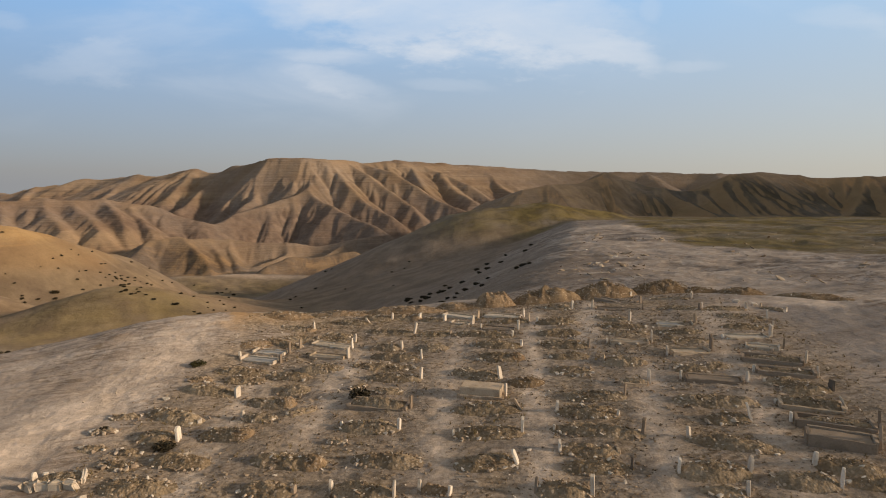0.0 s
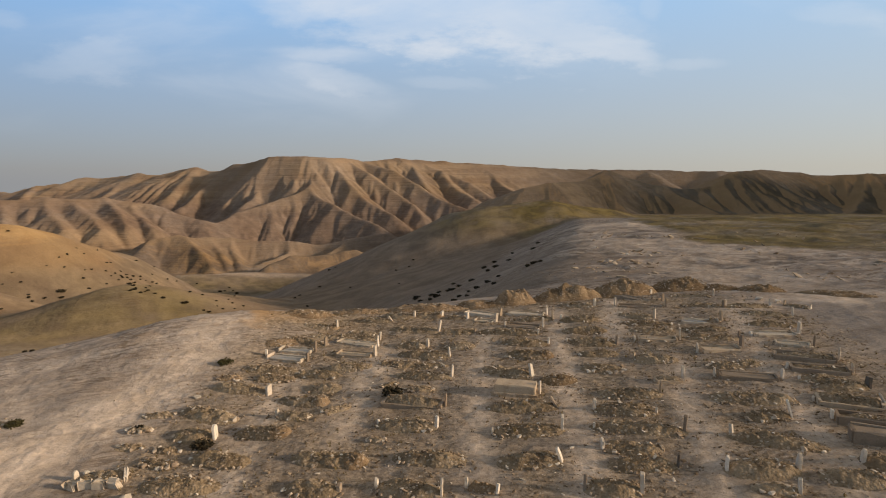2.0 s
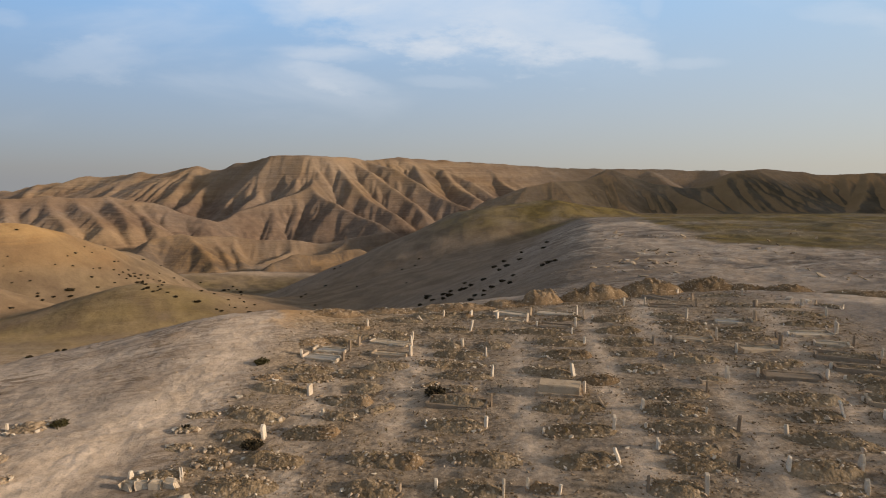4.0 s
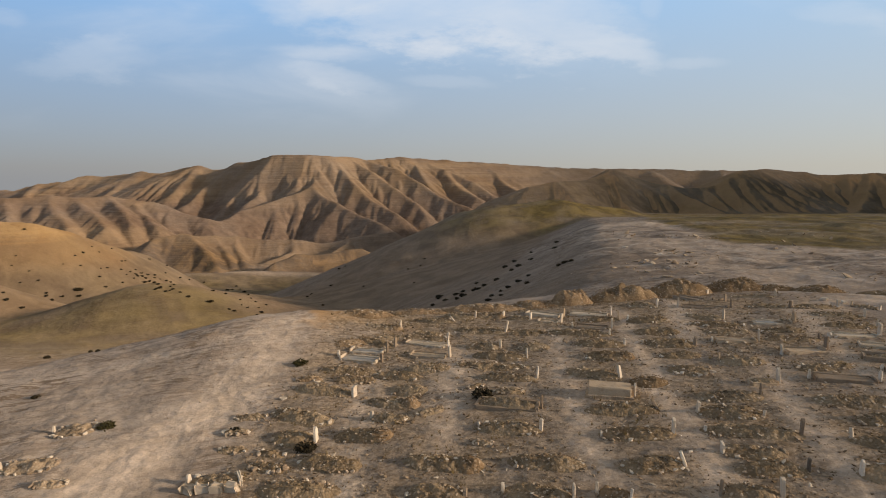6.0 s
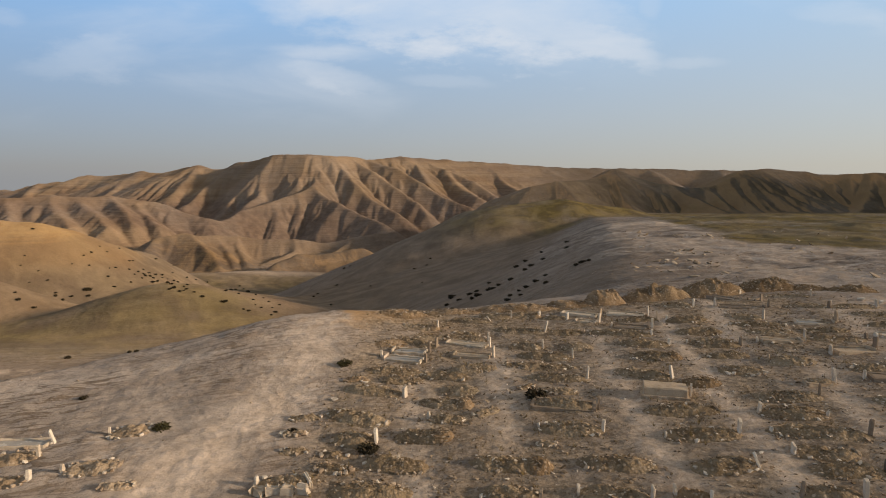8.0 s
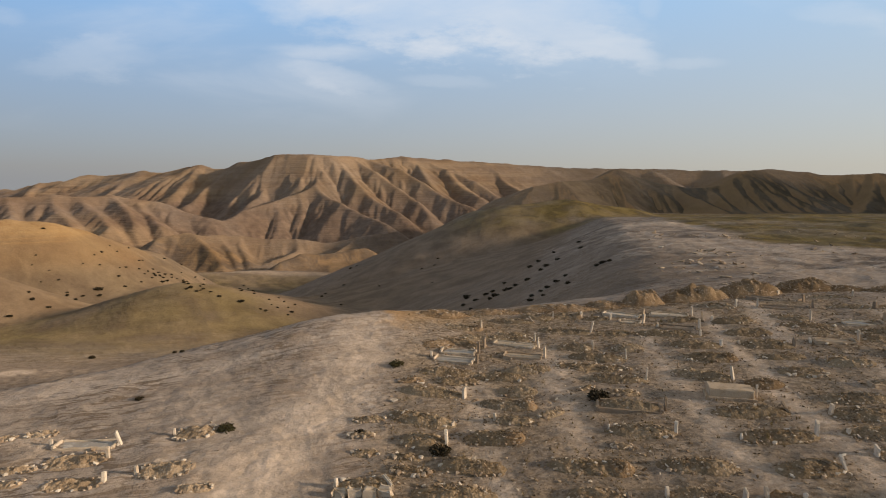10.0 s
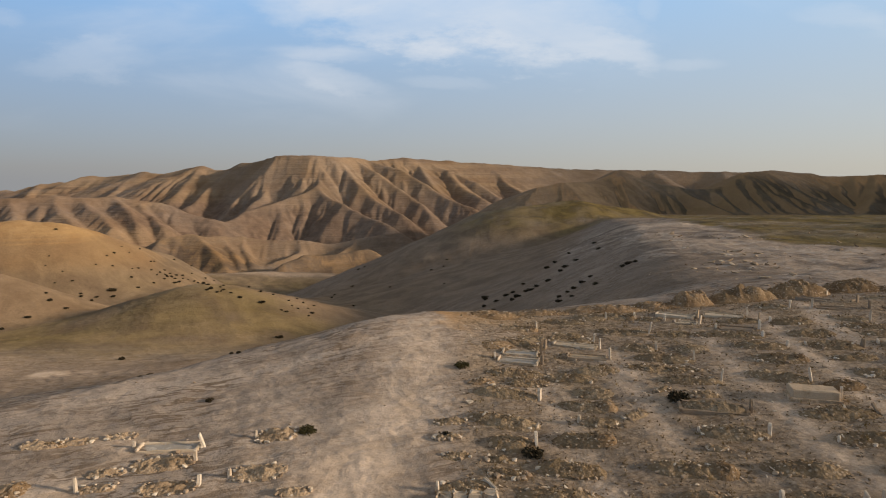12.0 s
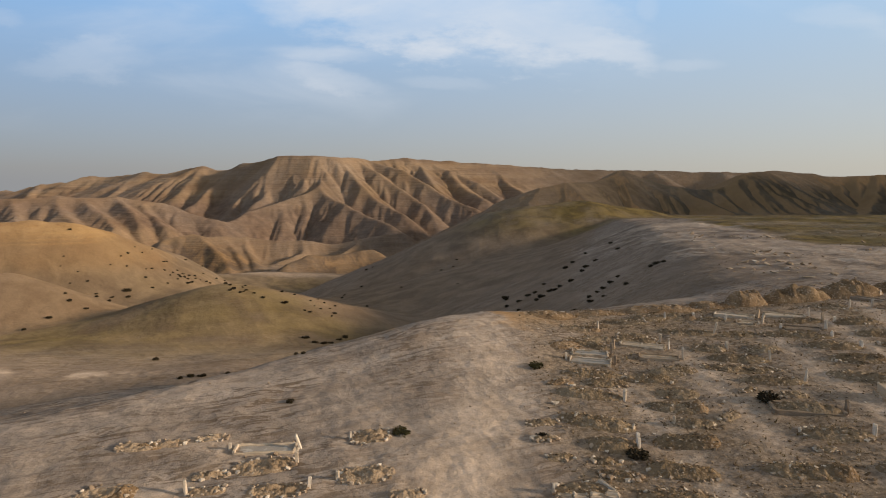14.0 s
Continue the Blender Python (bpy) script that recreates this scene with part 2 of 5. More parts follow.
def fbm(x, y, octaves=4, seed=0):
    total, size, weight = 0.0, 1.0, 0.0
    for i in range(octaves):
        total = total + size * (2 * value_noise(x, y, seed + 17 * i) - 1)
        weight += size
        x, y, size = 1.62 * x + 1.18 * y + 5.3, 1.62 * y - 1.18 * x + 2.9, size * 0.5
    return total / weight


def soft_max(a, b, k):
    d = (a - b) / k
    return np.maximum(a, b) + k * np.log1p(np.exp(-np.abs(d)))


def soft_min(a, b, k):
    return -soft_max(-a, -b, k)


def ramp(v, low, high):
    f = np.clip((v - low) / (high - low), 0, 1)
    return f * f * (3 - 2 * f)


def ridge(x, y, line, steep, round_):
    """Height of a hill with that crest line of (x, y, z) corners, its sides falling evenly away."""
    high = np.full(np.shape(x), -1e6)
    for (x0, y0, z0), (x1, y1, z1) in zip(line, line[1:]):
        dx, dy = x1 - x0, y1 - y0
        size = math.hypot(dx, dy)
        f = ((x - x0) * dx + (y - y0) * dy) / size ** 2
        g = np.clip(f, 0, 1)
        d = np.hypot(x - x0 - g * dx, y - y0 - g * dy)
        top = z0 + g * (z1 - z0) - steep * (np.sqrt(d * d + round_ * round_) - round_)
        high = soft_max(high, top, 0.5)
    return high


# each hill: its crest line, the steepness of its sides and how round its crest is
RIDGES = [
    # the big mountain: flat crest and its spurs
    ([(-282.1, 730, 22.2), (-261.9, 720, 22.6), (-232.3, 690, 30.1), (-210.4, 680, 31.7), (-183.8, 662, 37), (-149, 655, 36.7), (-125.9, 660, 35.7), (-105.7, 690, 35.8), (-91.3, 720, 33.1)], 0.8, 5),
    ([(-130.6, 655, 34.4), (-132.3, 632, 19.7), (-135.2, 606, 5.3), (-147.3, 588, -2.7), (-164.2, 570, -9.2), (-184.2, 548, -17.1), (-196.1, 520, -26.9)], 0.68, 2.5),
    ([(-134.8, 604, 3.7), (-119.7, 585, -5.3), (-101.3, 565, -11.1), (-77.9, 545, -21.0), (-55.4, 520, -27.4)], 0.68, 2),
    ([(-119.5, 660, 34.0), (-106.3, 640, 19.8), (-91.3, 615, 5.3), (-75.5, 590, -9.2), (-49.2, 565, -20.0)], 0.72, 2),
    ([(-104.9, 680, 32.9), (-80.4, 660, 20.2), (-54.3, 635, 2.3), (-32.8, 610, -11.5), (-21.1, 590, -21.2)], 0.7, 2),
    ([(-91.2, 700, 33.0), (-57.6, 680, 22.4), (-28.7, 655, 6.9), (-1.8, 625, -9.1), (20.5, 605, -16.3)], 0.66, 2.5),
    ([(-33.4, 790, 32.7), (-0.9, 770, 22.9), (29.3, 735, 8.2), (51.7, 700, -8.5)], 0.62, 3),
    ([(-174.3, 660, 35.7), (-167.4, 635, 20.8), (-157.7, 612, 6.4)], 0.85, 1.5),
    ([(-156.7, 657, 35.6), (-151.6, 632, 20.8), (-151.2, 608, 6.4)], 0.85, 1.5),
    ([(-202.8, 675, 30.9), (-188.7, 640, 15.1), (-184, 600, -4.6), (-191, 575, -13)], 0.7, 2.5),
    ([(-221.5, 685, 24.4), (-211.4, 640, 6.4), (-215.2, 600, -11.7), (-218.2, 565, -26.2)], 0.65, 2.5),
    ([(-269.2, 722, 22), (-257.1, 660, 3.3), (-259.2, 610, -14.3), (-254.4, 590, -26.1)], 0.6, 3),
    ([(-299.2, 740, 26.4), (-289.2, 680, 10.6), (-288.5, 640, -5.4), (-287.2, 620, -14.7)], 0.6, 3),
    ([(-354.9, 765, 17.3), (-339.5, 700, 3), (-336.6, 660, -5.8)], 0.55, 4),
    ([(-403.5, 785, 16.1), (-383.5, 710, -0.3), (-375.5, 670, -7.8)], 0.55, 4),
    # the lower ridge before it
    ([(-406.7, 470, -8.4), (-379.4, 480, -6.1), (-368.9, 490, -5), (-345.1, 495, -4.7), (-327.5, 500, -2.5), (-309.9, 505, -4.9), (-292.2, 520, -3.9), (-273.2, 525, -6.4), (-253, 528, -9.4), (-229, 528, -19.1), (-204.3, 520, -23.5)], 0.5, 4),
    ([(-327.5, 500, -2.5), (-300, 465, -14.6), (-278, 440, -23.6)], 0.65, 3),
    ([(-309.9, 505, -4.9), (-272.2, 465, -16.8), (-252.1, 445, -24)], 0.62, 3),
    ([(-355.3, 490, -5), (-328.9, 460, -15.7), (-317.9, 440, -22.8)], 0.62, 3),
    ([(-287.4, 520, -4.3), (-263.1, 490, -11.3), (-242.4, 465, -21.9)], 0.65, 2.5),
    ([(-268.4, 525, -6.9), (-252.2, 500, -16.3), (-225.4, 470, -24.9)], 0.65, 2.5),
    ([(-339.5, 497, -4.7), (-318.2, 470, -13.6), (-306.9, 455, -20.5)], 0.8, 2),
    # the skyline to both sides
    ([(-967.7, 1050, -13.8), (-795.4, 980, -9.6), (-701, 950, -3.9), (-648.2, 930, -7), (-570.2, 870, 8.3), (-510.6, 850, 6.7), (-483.1, 830, 15.8), (-458.7, 820, 14.2), (-409.6, 790, 16.9), (-386.5, 780, 21), (-357.1, 770, 18), (-324.4, 760, 24.8), (-299.1, 740, 27.7), (-282.1, 730, 22.2)], 0.38, 5),
    ([(-570.2, 870, 8.3), (-541, 800, -3.5), (-522.1, 760, -8.5)], 0.5, 4),
    ([(-479.3, 830, 15.8), (-458.7, 760, -3), (-455.7, 720, -10.3)], 0.5, 4),
    ([(-448.5, 815, 14.2), (-418.1, 750, -0.7)], 0.5, 4),
    ([(-97.6, 760, 34.5), (-61.1, 790, 38.4), (-2.7, 820, 35.1), (43.8, 840, 32.7), (119.3, 880, 29.1), (163.7, 900, 26.3), (287.1, 950, 25.6), (383.2, 930, 23.6), (403.5, 900, 21.4), (494.6, 900, 19.8), (633.7, 900, 16.5), (825.6, 900, 16.5)], 0.42, 8),
    ([(-14, 800, 30.1), (-3.6, 760, 20), (20.8, 690, -3.2), (32.7, 660, -10)], 0.6, 3),
    ([(51.5, 840, 30.4), (70.9, 770, 8.2), (85.4, 720, -5)], 0.6, 3),
    ([(-46.6, 790, 35.5), (-30.6, 720, 16), (-20.4, 680, 3.2)], 0.6, 3),
    ([(137.2, 890, 26.9), (144.2, 860, 20.5)], 0.5, 4),
    ([(309.8, 940, 23.7), (298.4, 860, 11.4), (291.6, 800, 2.4)], 0.5, 5),
    ([(403.5, 900, 21.4), (374.6, 820, 6)], 0.5, 5),
    # the darker hills
    ([(35.4, 450, -3.5), (57.3, 445, 4.7), (78.7, 450, 8), (108.7, 470, 9.7), (130.4, 490, 17.4), (145.4, 490, 11.2), (157.3, 485, 6.7), (171.1, 480, 4.5), (188.9, 480, 2.3), (206.5, 485, 3.6), (223, 492, 9.8), (240.5, 505, 16.3)], 0.5, 3.5),
    ([(240.5, 505, 16.3), (271.9, 520, 17.5), (301.3, 525, 15.2), (316.7, 515, 12.7), (331.1, 505, 13.1), (345, 500, 14), (428.5, 500, 14.4)], 0.45, 6),
    ([(130.4, 490, 17.4), (125.4, 465, 6.7), (123.5, 440, -3.3), (131.3, 415, -14.1), (139.2, 400, -19.6)], 0.62, 2.5),
    ([(171.1, 480, 4.5), (178.5, 450, -4.4), (183.8, 425, -11.5), (184.7, 410, -17.7)], 0.58, 3),
    ([(223, 492, 9.8), (217.6, 462, -1.7), (222.3, 438, -13.3), (221.5, 425, -18.6)], 0.6, 2.5),
    ([(199.9, 470, 0.3), (199.1, 445, -8.3), (203.8, 425, -17.8)], 0.6, 2.5),
    ([(146.8, 480, 4.5), (145, 455, -4.5), (144.6, 430, -14.9)], 0.65, 2),
    ([(78.7, 450, 8), (86.6, 430, -1.1), (102.1, 400, -15.2)], 0.55, 3),
    ([(279.1, 520, 17), (258.2, 490, 6.7), (255, 460, -5.9), (250.1, 430, -18.1)], 0.58, 3),
    ([(320.6, 510, 12.2), (298.5, 475, -2), (263.2, 435, -17.2)], 0.58, 3),
    ([(345, 500, 14), (321, 470, 0.3), (285.8, 430, -16.9)], 0.58, 3),
    ([(51.6, 448, 1.4), (51, 430, -3.8), (46.5, 412, -10.2)], 0.6, 2.5),
    # unseen hill added to the east, out of view, to shade the darker hills
    ([(540, 330, 90), (515, 380, 110), (520, 450, 114), (560, 540, 95)], 1.0, 15),
    # tan hill with a cliff, and the cliffs beside it
    ([(-203.7, 395, -38.8), (-202.9, 410, -33.7), (-202.3, 422, -29.4), (-189.8, 430, -27.3), (-180, 425, -29.6), (-171.5, 440, -29.7)], 0.55, 4),
    ([(-171.5, 440, -29.7), (-158.3, 450, -29.3), (-134.7, 455, -32.3), (-116.8, 460, -32.7), (-94.2, 465, -36.2), (-68.8, 470, -32.3), (-43.2, 480, -28.7)], 0.9, 2),
    ([(-180, 425, -29.6), (-161.2, 405, -36.2), (-151.4, 392, -44), (-147.3, 385, -48.5)], 0.9, 1.5),
    ([(-158.3, 450, -29.3), (-148.7, 425, -38.4), (-135.6, 400, -46.9)], 1, 1.5),
    ([(-171.5, 440, -30.1), (-153.3, 415, -39.2), (-145.4, 398, -46.6)], 1, 1.5),
    ([(-112.5, 440, -40), (-125.9, 420, -44.9), (-130.1, 400, -48.8)], 0.9, 2),
    ([(-76.3, 460, -35.7), (-84.4, 430, -40.9), (-85.1, 410, -46.3)], 0.9, 2),
    ([(-115.2, 365, -45.6), (-109.1, 372, -38.5), (-98.2, 385, -35.1), (-82.2, 395, -37.0), (-60.3, 410, -33.7)], 0.85, 2),
    # pale terrace low in the valley
    ([(-150, 280, -37), (-121, 285, -36), (-99.5, 300, -37.2), (-73, 300, -37.8)], 0.22, 10),
    # the green dome and its long flank
    ([(62, 200, -5.4), (55, 215, -1.8), (34, 210, 1.1), (14, 205, -1.0)], 0.44, 9),
    ([(14, 205, -1.0), (3, 215, -3.4), (-17.6, 225, -13.7), (-35, 230, -22.8), (-50, 220, -28.2), (-51, 190, -29.4)], 0.6, 4),
    ([(52, 136, -2.0), (74.5, 150, -1.4), (110, 170, -2.2), (151, 160, -2.3), (400, 150, -2)], 0.3, 30),
    # the sunlit hill, the knoll before it and the grassy mound
    ([(-180, 104, 1), (-125, 112, 0.2), (-98.8, 118, -0.4), (-93.7, 120, 0.1), (-88.3, 122, -0.2), (-86.2, 126, -1.9), (-84.4, 131, -3.9), (-82.6, 138, -6.4), (-82.4, 150, -9.3), (-81.2, 160, -13.7)], 0.8, 5),
    ([(-130, 92, -6), (-90, 90, -5.9), (-77.9, 88, -5.8), (-74.7, 88, -6.7), (-71.9, 88, -7.9), (-68.6, 86, -9.0)], 0.6, 4),
    ([(-84, 117, -14.4), (-66, 112, -13.6), (-52, 101, -12.9), (-42, 97, -12.8)], 0.25, 8),
    ([(-72, 122, -14), (-58, 134, -17.5), (-46, 152, -23)], 0.3, 8),
    ([(-80, 30, -5.2), (-56, 44, -6.4), (-48, 52, -7.9), (-46, 66, -9.6)], 0.2, 7),
    ([(-44, 41, -7.0), (-36, 42.5, -6.9), (-31, 45, -6.9), (-27, 52, -8.0), (-24, 62, -10.2)], 0.26, 6),
    ([(-65.4, 70, -11.0), (-59.4, 73, -10.6), (-54.1, 76, -9.9), (-49.3, 78, -8.5), (-46.0, 78, -6.6), (-42.4, 79, -5.9), (-40.9, 80, -6.6), (-38.8, 79, -8.5), (-31.2, 74, -11.7)], 0.34, 4),
]


def cemetery_plane(x, y):
    """The gently tilted top of the near hill."""
    side = np.where(x > 14, 0.84 + 0.02 * np.minimum(x - 14, 40), np.where(x > -8, 0.06 * x, -0.48 + 0.012 * (x + 8)))
    back = np.where(y < 33.5, 0.036 * (y - 16), np.maximum(0.63 - 0.1 * (y - 33.5), -0.1))
    return side + back + 0.95 * np.exp(-((x + 14.2) ** 2 + (y - 32.5) ** 2) / 32)


def near_hill(x, y):
    plane = cemetery_plane(x, y)
    steep = 0.28 + 0.27 * ramp(x, -33, -23)
    left = -0.3 + steep * ((x + 26) * 0.63 - (y - 26) * 0.78)
    back = 0.5 + 0.55 * ((x + 13.5) * 0.37 - (y - 35) * 0.93)
    left = left - 0.45 * ramp(-x, 19.5, 25)
    return soft_min(soft_min(plane, left, 0.3), back, 0.3)


def far_plateau(x, y):
    top = 0.75 - 0.016 * (y - 38) + 0.012 * np.minimum(x - 18, 60)
    side = -0.2 + 0.42 * ((x - 9) * 0.96 - (y - 60) * 0.28)
    return soft_min(soft_min(top, side, 0.6), soft_min(0.4 + 0.22 * (y - 39), 4 - 0.05 * (y - 40), 0.6), 0.4)


def hills(x, y):
    """Height of the open country: valley floor, ridges and the near hill, before rain has cut into it."""
    far = ramp(y, 230, 420)
    wx = x + far * 4 * fbm(x / 45, y / 45, 3, 5)
    wy = y + far * 4 * fbm(x / 45, y / 45, 3, 9)
    h = np.maximum(-5.5 - 0.13 * np.abs(y), -50 - 0 * y) + 5 * ramp(y, 500, 900) - 14 * ramp(np.hypot(x, y), 1100, 2500)
    shape = h.shape
    h, wx, wy = h.ravel(), wx.ravel(), wy.ravel()
    behind = np.nonzero(wy > 250)[0]
    before = np.nonzero((wy > 5) & (wy < 420))[0]
    for line, steep, round_ in RIDGES:
        eroded = line[0][1] > 340
        some = behind if eroded else before
        if len(some):
            h[some] = soft_max(h[some], ridge(wx[some], wy[some], line, steep, round_), 0.8 if eroded else 1.0)
    h = soft_max(h.reshape(shape), soft_max(near_hill(x, y), far_plateau(x, y), 0.4), 0.5)
    return h + far * (1.1 * fbm(x / 16, y / 20, 4, 21) + 0.35 * fbm(x / 5, y / 5, 3, 25))


CELL, WEST, SOUTH, COLS, ROWS = 2.2, -560.0, 310.0, 500, 228


def rain_cut():
    """How far running water has cut into the far hills, on a square lattice: it gathers downhill and digs where much of it runs fast."""
    gx, gy = np.meshgrid(WEST + CELL * np.arange(COLS), SOUTH + CELL * np.arange(ROWS))
    start = hills(gx, gy)
    h = start.copy()
    steps = [(a, b) for a in (-1, 0, 1) for b in (-1, 0, 1) if a or b]
    index = np.arange(h.size).reshape(h.shape)
    for turn in range(14):
        wall = np.pad(h, 1, constant_values=1e9)
        drop, into = np.zeros(h.shape), index.copy()
        for a, b in steps:
            fall = (h - wall[1 + a:1 + a + ROWS, 1 + b:1 + b + COLS]) / (CELL * math.hypot(a, b))
            better = fall > drop
            drop = np.where(better, fall, drop)
            into = np.where(better, index + a * COLS + b, into)
        water, way = [1.0] * h.size, into.ravel().tolist()
        for k in np.argsort(-h.ravel()).tolist():
            if way[k] != k:
                water[way[k]] += water[k]
        water = np.array(water).reshape(h.shape)
        h = h - np.minimum(np.where(gx > 20, 0.24, np.where(gy < 470, 0.5, 0.32)) * np.minimum(water, 400) ** 0.45 * np.minimum(drop, 1.2) * 0.45, 0.55 * drop * CELL)
        wall = np.pad(h, 1, mode="edge")
        h = h + 0.05 * (wall[:-2, 1:-1] + wall[2:, 1:-1] + wall[1:-1, :-2] + wall[1:-1, 2:] - 4 * h)
    edge = ramp(gy, SOUTH, SOUTH + 25) * (1 - ramp(gy, SOUTH + CELL * ROWS - 40, SOUTH + CELL * ROWS - 5)) * ramp(gx, WEST, WEST + 25) * (1 - ramp(gx, WEST + CELL * COLS - 30, WEST + CELL * COLS - 5))
    return (h - start) * edge


CUT = rain_cut()


def land(x, y):
    """Height of the ground at every place."""
    x, y = np.asarray(x, float), np.asarray(y, float)
    u, v = np.clip((x - WEST) / CELL, 0, COLS - 1.001), np.clip((y - SOUTH) / CELL, 0, ROWS - 1.001)
    i, j = u.astype(int), v.astype(int)
    f, g = u - i, v - j
    cut = (CUT[j, i] * (1 - f) + CUT[j, i + 1] * f) * (1 - g) + (CUT[j + 1, i] * (1 - f) + CUT[j + 1, i + 1] * f) * g
    return hills(x, y) + cut + ramp(np.hypot(x + 7, y), 45, 130) * 0.5 * fbm(x / 11, y / 11, 4, 31) + grain(x, y)


def grain(x, y):
    """Small unevenness of the ground: hummocks, clods, and thin ledges of crust on the open slopes."""
    u, v = 0.94 * x + 0.34 * y, 0.94 * y - 0.34 * x
    ledge = np.abs(fbm(u / 1.3, v / 0.42, 3, 45)) + 0.5 * np.abs(fbm(u / 0.6, v / 0.22, 2, 47))
    open_ = ramp(fbm(x / 6, y / 6, 2, 43), -0.35, 0.25) * np.maximum(1 - ramp(x, -13, -10), ramp(x, 14, 17))
    upland = 0.16 * fbm(x / 2.2, y / 3.5, 3, 63) * ramp(x, 9, 15) * ramp(y, 38, 45) * (1 - ramp(y, 110, 140))
    humps = 0.7 * np.maximum(fbm(x / 8, y / 13, 3, 141), -0.1) * ramp(x, 28, 36) * ramp(y, 62, 78) * (1 - ramp(y, 150, 190))
    return upland + humps + 0.09 * fbm(x / 3.2, y / 3.2, 4, 41) + 0.05 * fbm(x / 0.7, y / 0.7, 3, 51) - 0.065 * open_ * np.minimum(ledge, 0.6)


def near_ground(x, y):
    """Height of the ground on and about the burial ground, where no other hill reaches."""
    x, y = np.asarray(x, float), np.asarray(y, float)
    return soft_max(near_hill(x, y), far_plateau(x, y), 0.4) + grain(x, y)

def soil_zones(x, y, h):
    """How much of each soil colour lies where: dry grass, ochre earth, dug grave earth, pale trodden dust. Some zones
    carry light or shade.
    """
    edge = fbm(x / 9, y / 9, 3, 61)
    rough = fbm(x / 2.2, y / 2.2, 3, 71)
    level = np.full(np.shape(x), 0.0) if h is None else h
    spot = lambda cx, cy, rx, ry: np.exp(-(((x - cx) / rx) ** 2 + ((y - cy) / ry) ** 2) ** 2)
    wide = fbm(x / 40, y / 40, 3, 81)
    olive = np.maximum.reduce([1.2 * spot(33, 203, 38, 25), ramp(x - 30 - np.maximum(0.9 * (74 - y), 0.18 * (y - 74)) + 3 * edge, -1, 3) * ramp(y, 40, 60) * (0.8 + 0.3 * ramp(fbm(x / 14, y / 14, 3, 85), -0.5, 0.1)) * (1 - ramp(y, 300, 400)),
                               # the olive spot far down the valley darkens its floor in place of shade
                               0.8 * spot(-44, 68, 26, 17), 0.22 * spot(250, 440, 230, 75), 0.25 * spot(-60, 120, 40, 40), 0.65 * spot(-85, 258, 60, 34)])
    olive = np.clip(olive * (0.8 + 0.5 * edge), 0, 1)
    # the shade over the sunlit hill's foot is put in as less ochre
    ochre = np.maximum.reduce([ramp(y, 305, 345), 0.97 * spot(-95, 120, 60, 36) * (1 - 0.85 * spot(-60, 104, 19, 15)) * (1 - 0.8 * ramp(-level + 3 * edge, 7.0, 11.0)), 0.45 * spot(-50, 80, 30, 22),
                               # reddish soil and sunlight on the near brow, painted together as ochre
                               0.95 * ramp(rough + edge, -0.35, 0.25) * spot(-12, 32.3, 6.5, 4.4)])
    # ochre held back where shade over the far hills is painted grey
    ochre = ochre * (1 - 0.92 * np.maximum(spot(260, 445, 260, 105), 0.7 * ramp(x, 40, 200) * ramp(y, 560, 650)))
    ochre = np.clip(ochre * (0.85 + 0.4 * wide), 0, 1)
    left = -11.7 + 0.05 * np.maximum(y - 22, 0) + 0.9 * edge
    grave = ramp(x, left, left + 1.2) * (1 - ramp(x + 1.5 * edge, 13.5, 16.5)) * ramp(y, 6, 9) * (1 - ramp(y + 1.5 * edge, 35.5, 38.5))
    grave = np.maximum(grave, 0.3 * spot(-21.5, 16.5, 5.5, 4.5) * ramp(rough, 0.0, 0.3))
    grave = np.clip(grave * (0.82 + 0.35 * rough), 0, 1)
    path = np.exp(-((x + 14.4 - 0.28 * np.clip(y - 17, 0, 6) + 0.5 * edge) / 1.9) ** 2) * ramp(y, 2, 10) * (1 - ramp(y, 27, 35))
    path = np.maximum(path, 0.35 * np.exp(-((x + 16.5 + 0.12 * (y - 18)) / 1.6) ** 2) * (1 - ramp(y, 20, 34)))
    path = np.maximum(path, 0.7 * ramp(edge, -0.25, 0.25) * spot(34, 112, 16, 12))
    path = np.maximum(path, 1.0 * spot(20.5, 28, 6.5, 7.5) * ramp(edge + 0.5 * rough, -0.45, 0.0))
    path = np.maximum(path, 0.4 * ramp(x, 14, 18) * (1 - ramp(x, 36, 42)) * ramp(edge + 0.4 * rough, -0.15, 0.2) * ramp(y, 10, 20) * (1 - ramp(y, 90, 130)))
    path = path * (1 - np.clip(1.3 * olive * ramp(x, 24, 30), 0, 1))
    path = np.maximum(path, 0.42 * spot(-98, 299, 44, 5.5))
    # trodden lanes between the rows: where each crosses y = 18, its slant, and from where to where it runs
    for gap, slant, near, far_end in ((-7.3, 0.0, 13, 26), (-4.4, 0.03, 17, 29), (-0.3, 0.06, 12, 31), (2.9, 0.125, 12, 34), (6.7, 0.3, 12, 25), (4.5, 0.25, 25, 36), (10.0, 0.29, 12, 33)):
        lane = np.exp(-((x - gap - slant * (y - 18) + 0.7 * edge + 0.15 * rough) / 0.62) ** 2)
        path = np.maximum(path, 0.75 * lane * ramp(y, near, near + 2) * (1 - ramp(y, far_end - 2, far_end)))
    path = np.maximum(path, 0.7 * spot(-43, 46, 7, 1.4) * ramp(rough, -0.3, 0.3))
    sandy = spot(-20, 16.5, 7.5, 4.6)
    path = np.maximum(path, 0.6 * sandy * ramp(rough + edge, -0.4, 0.2))
    ochre = np.maximum(ochre, 0.3 * sandy * ramp(edge, -0.4, 0.2))
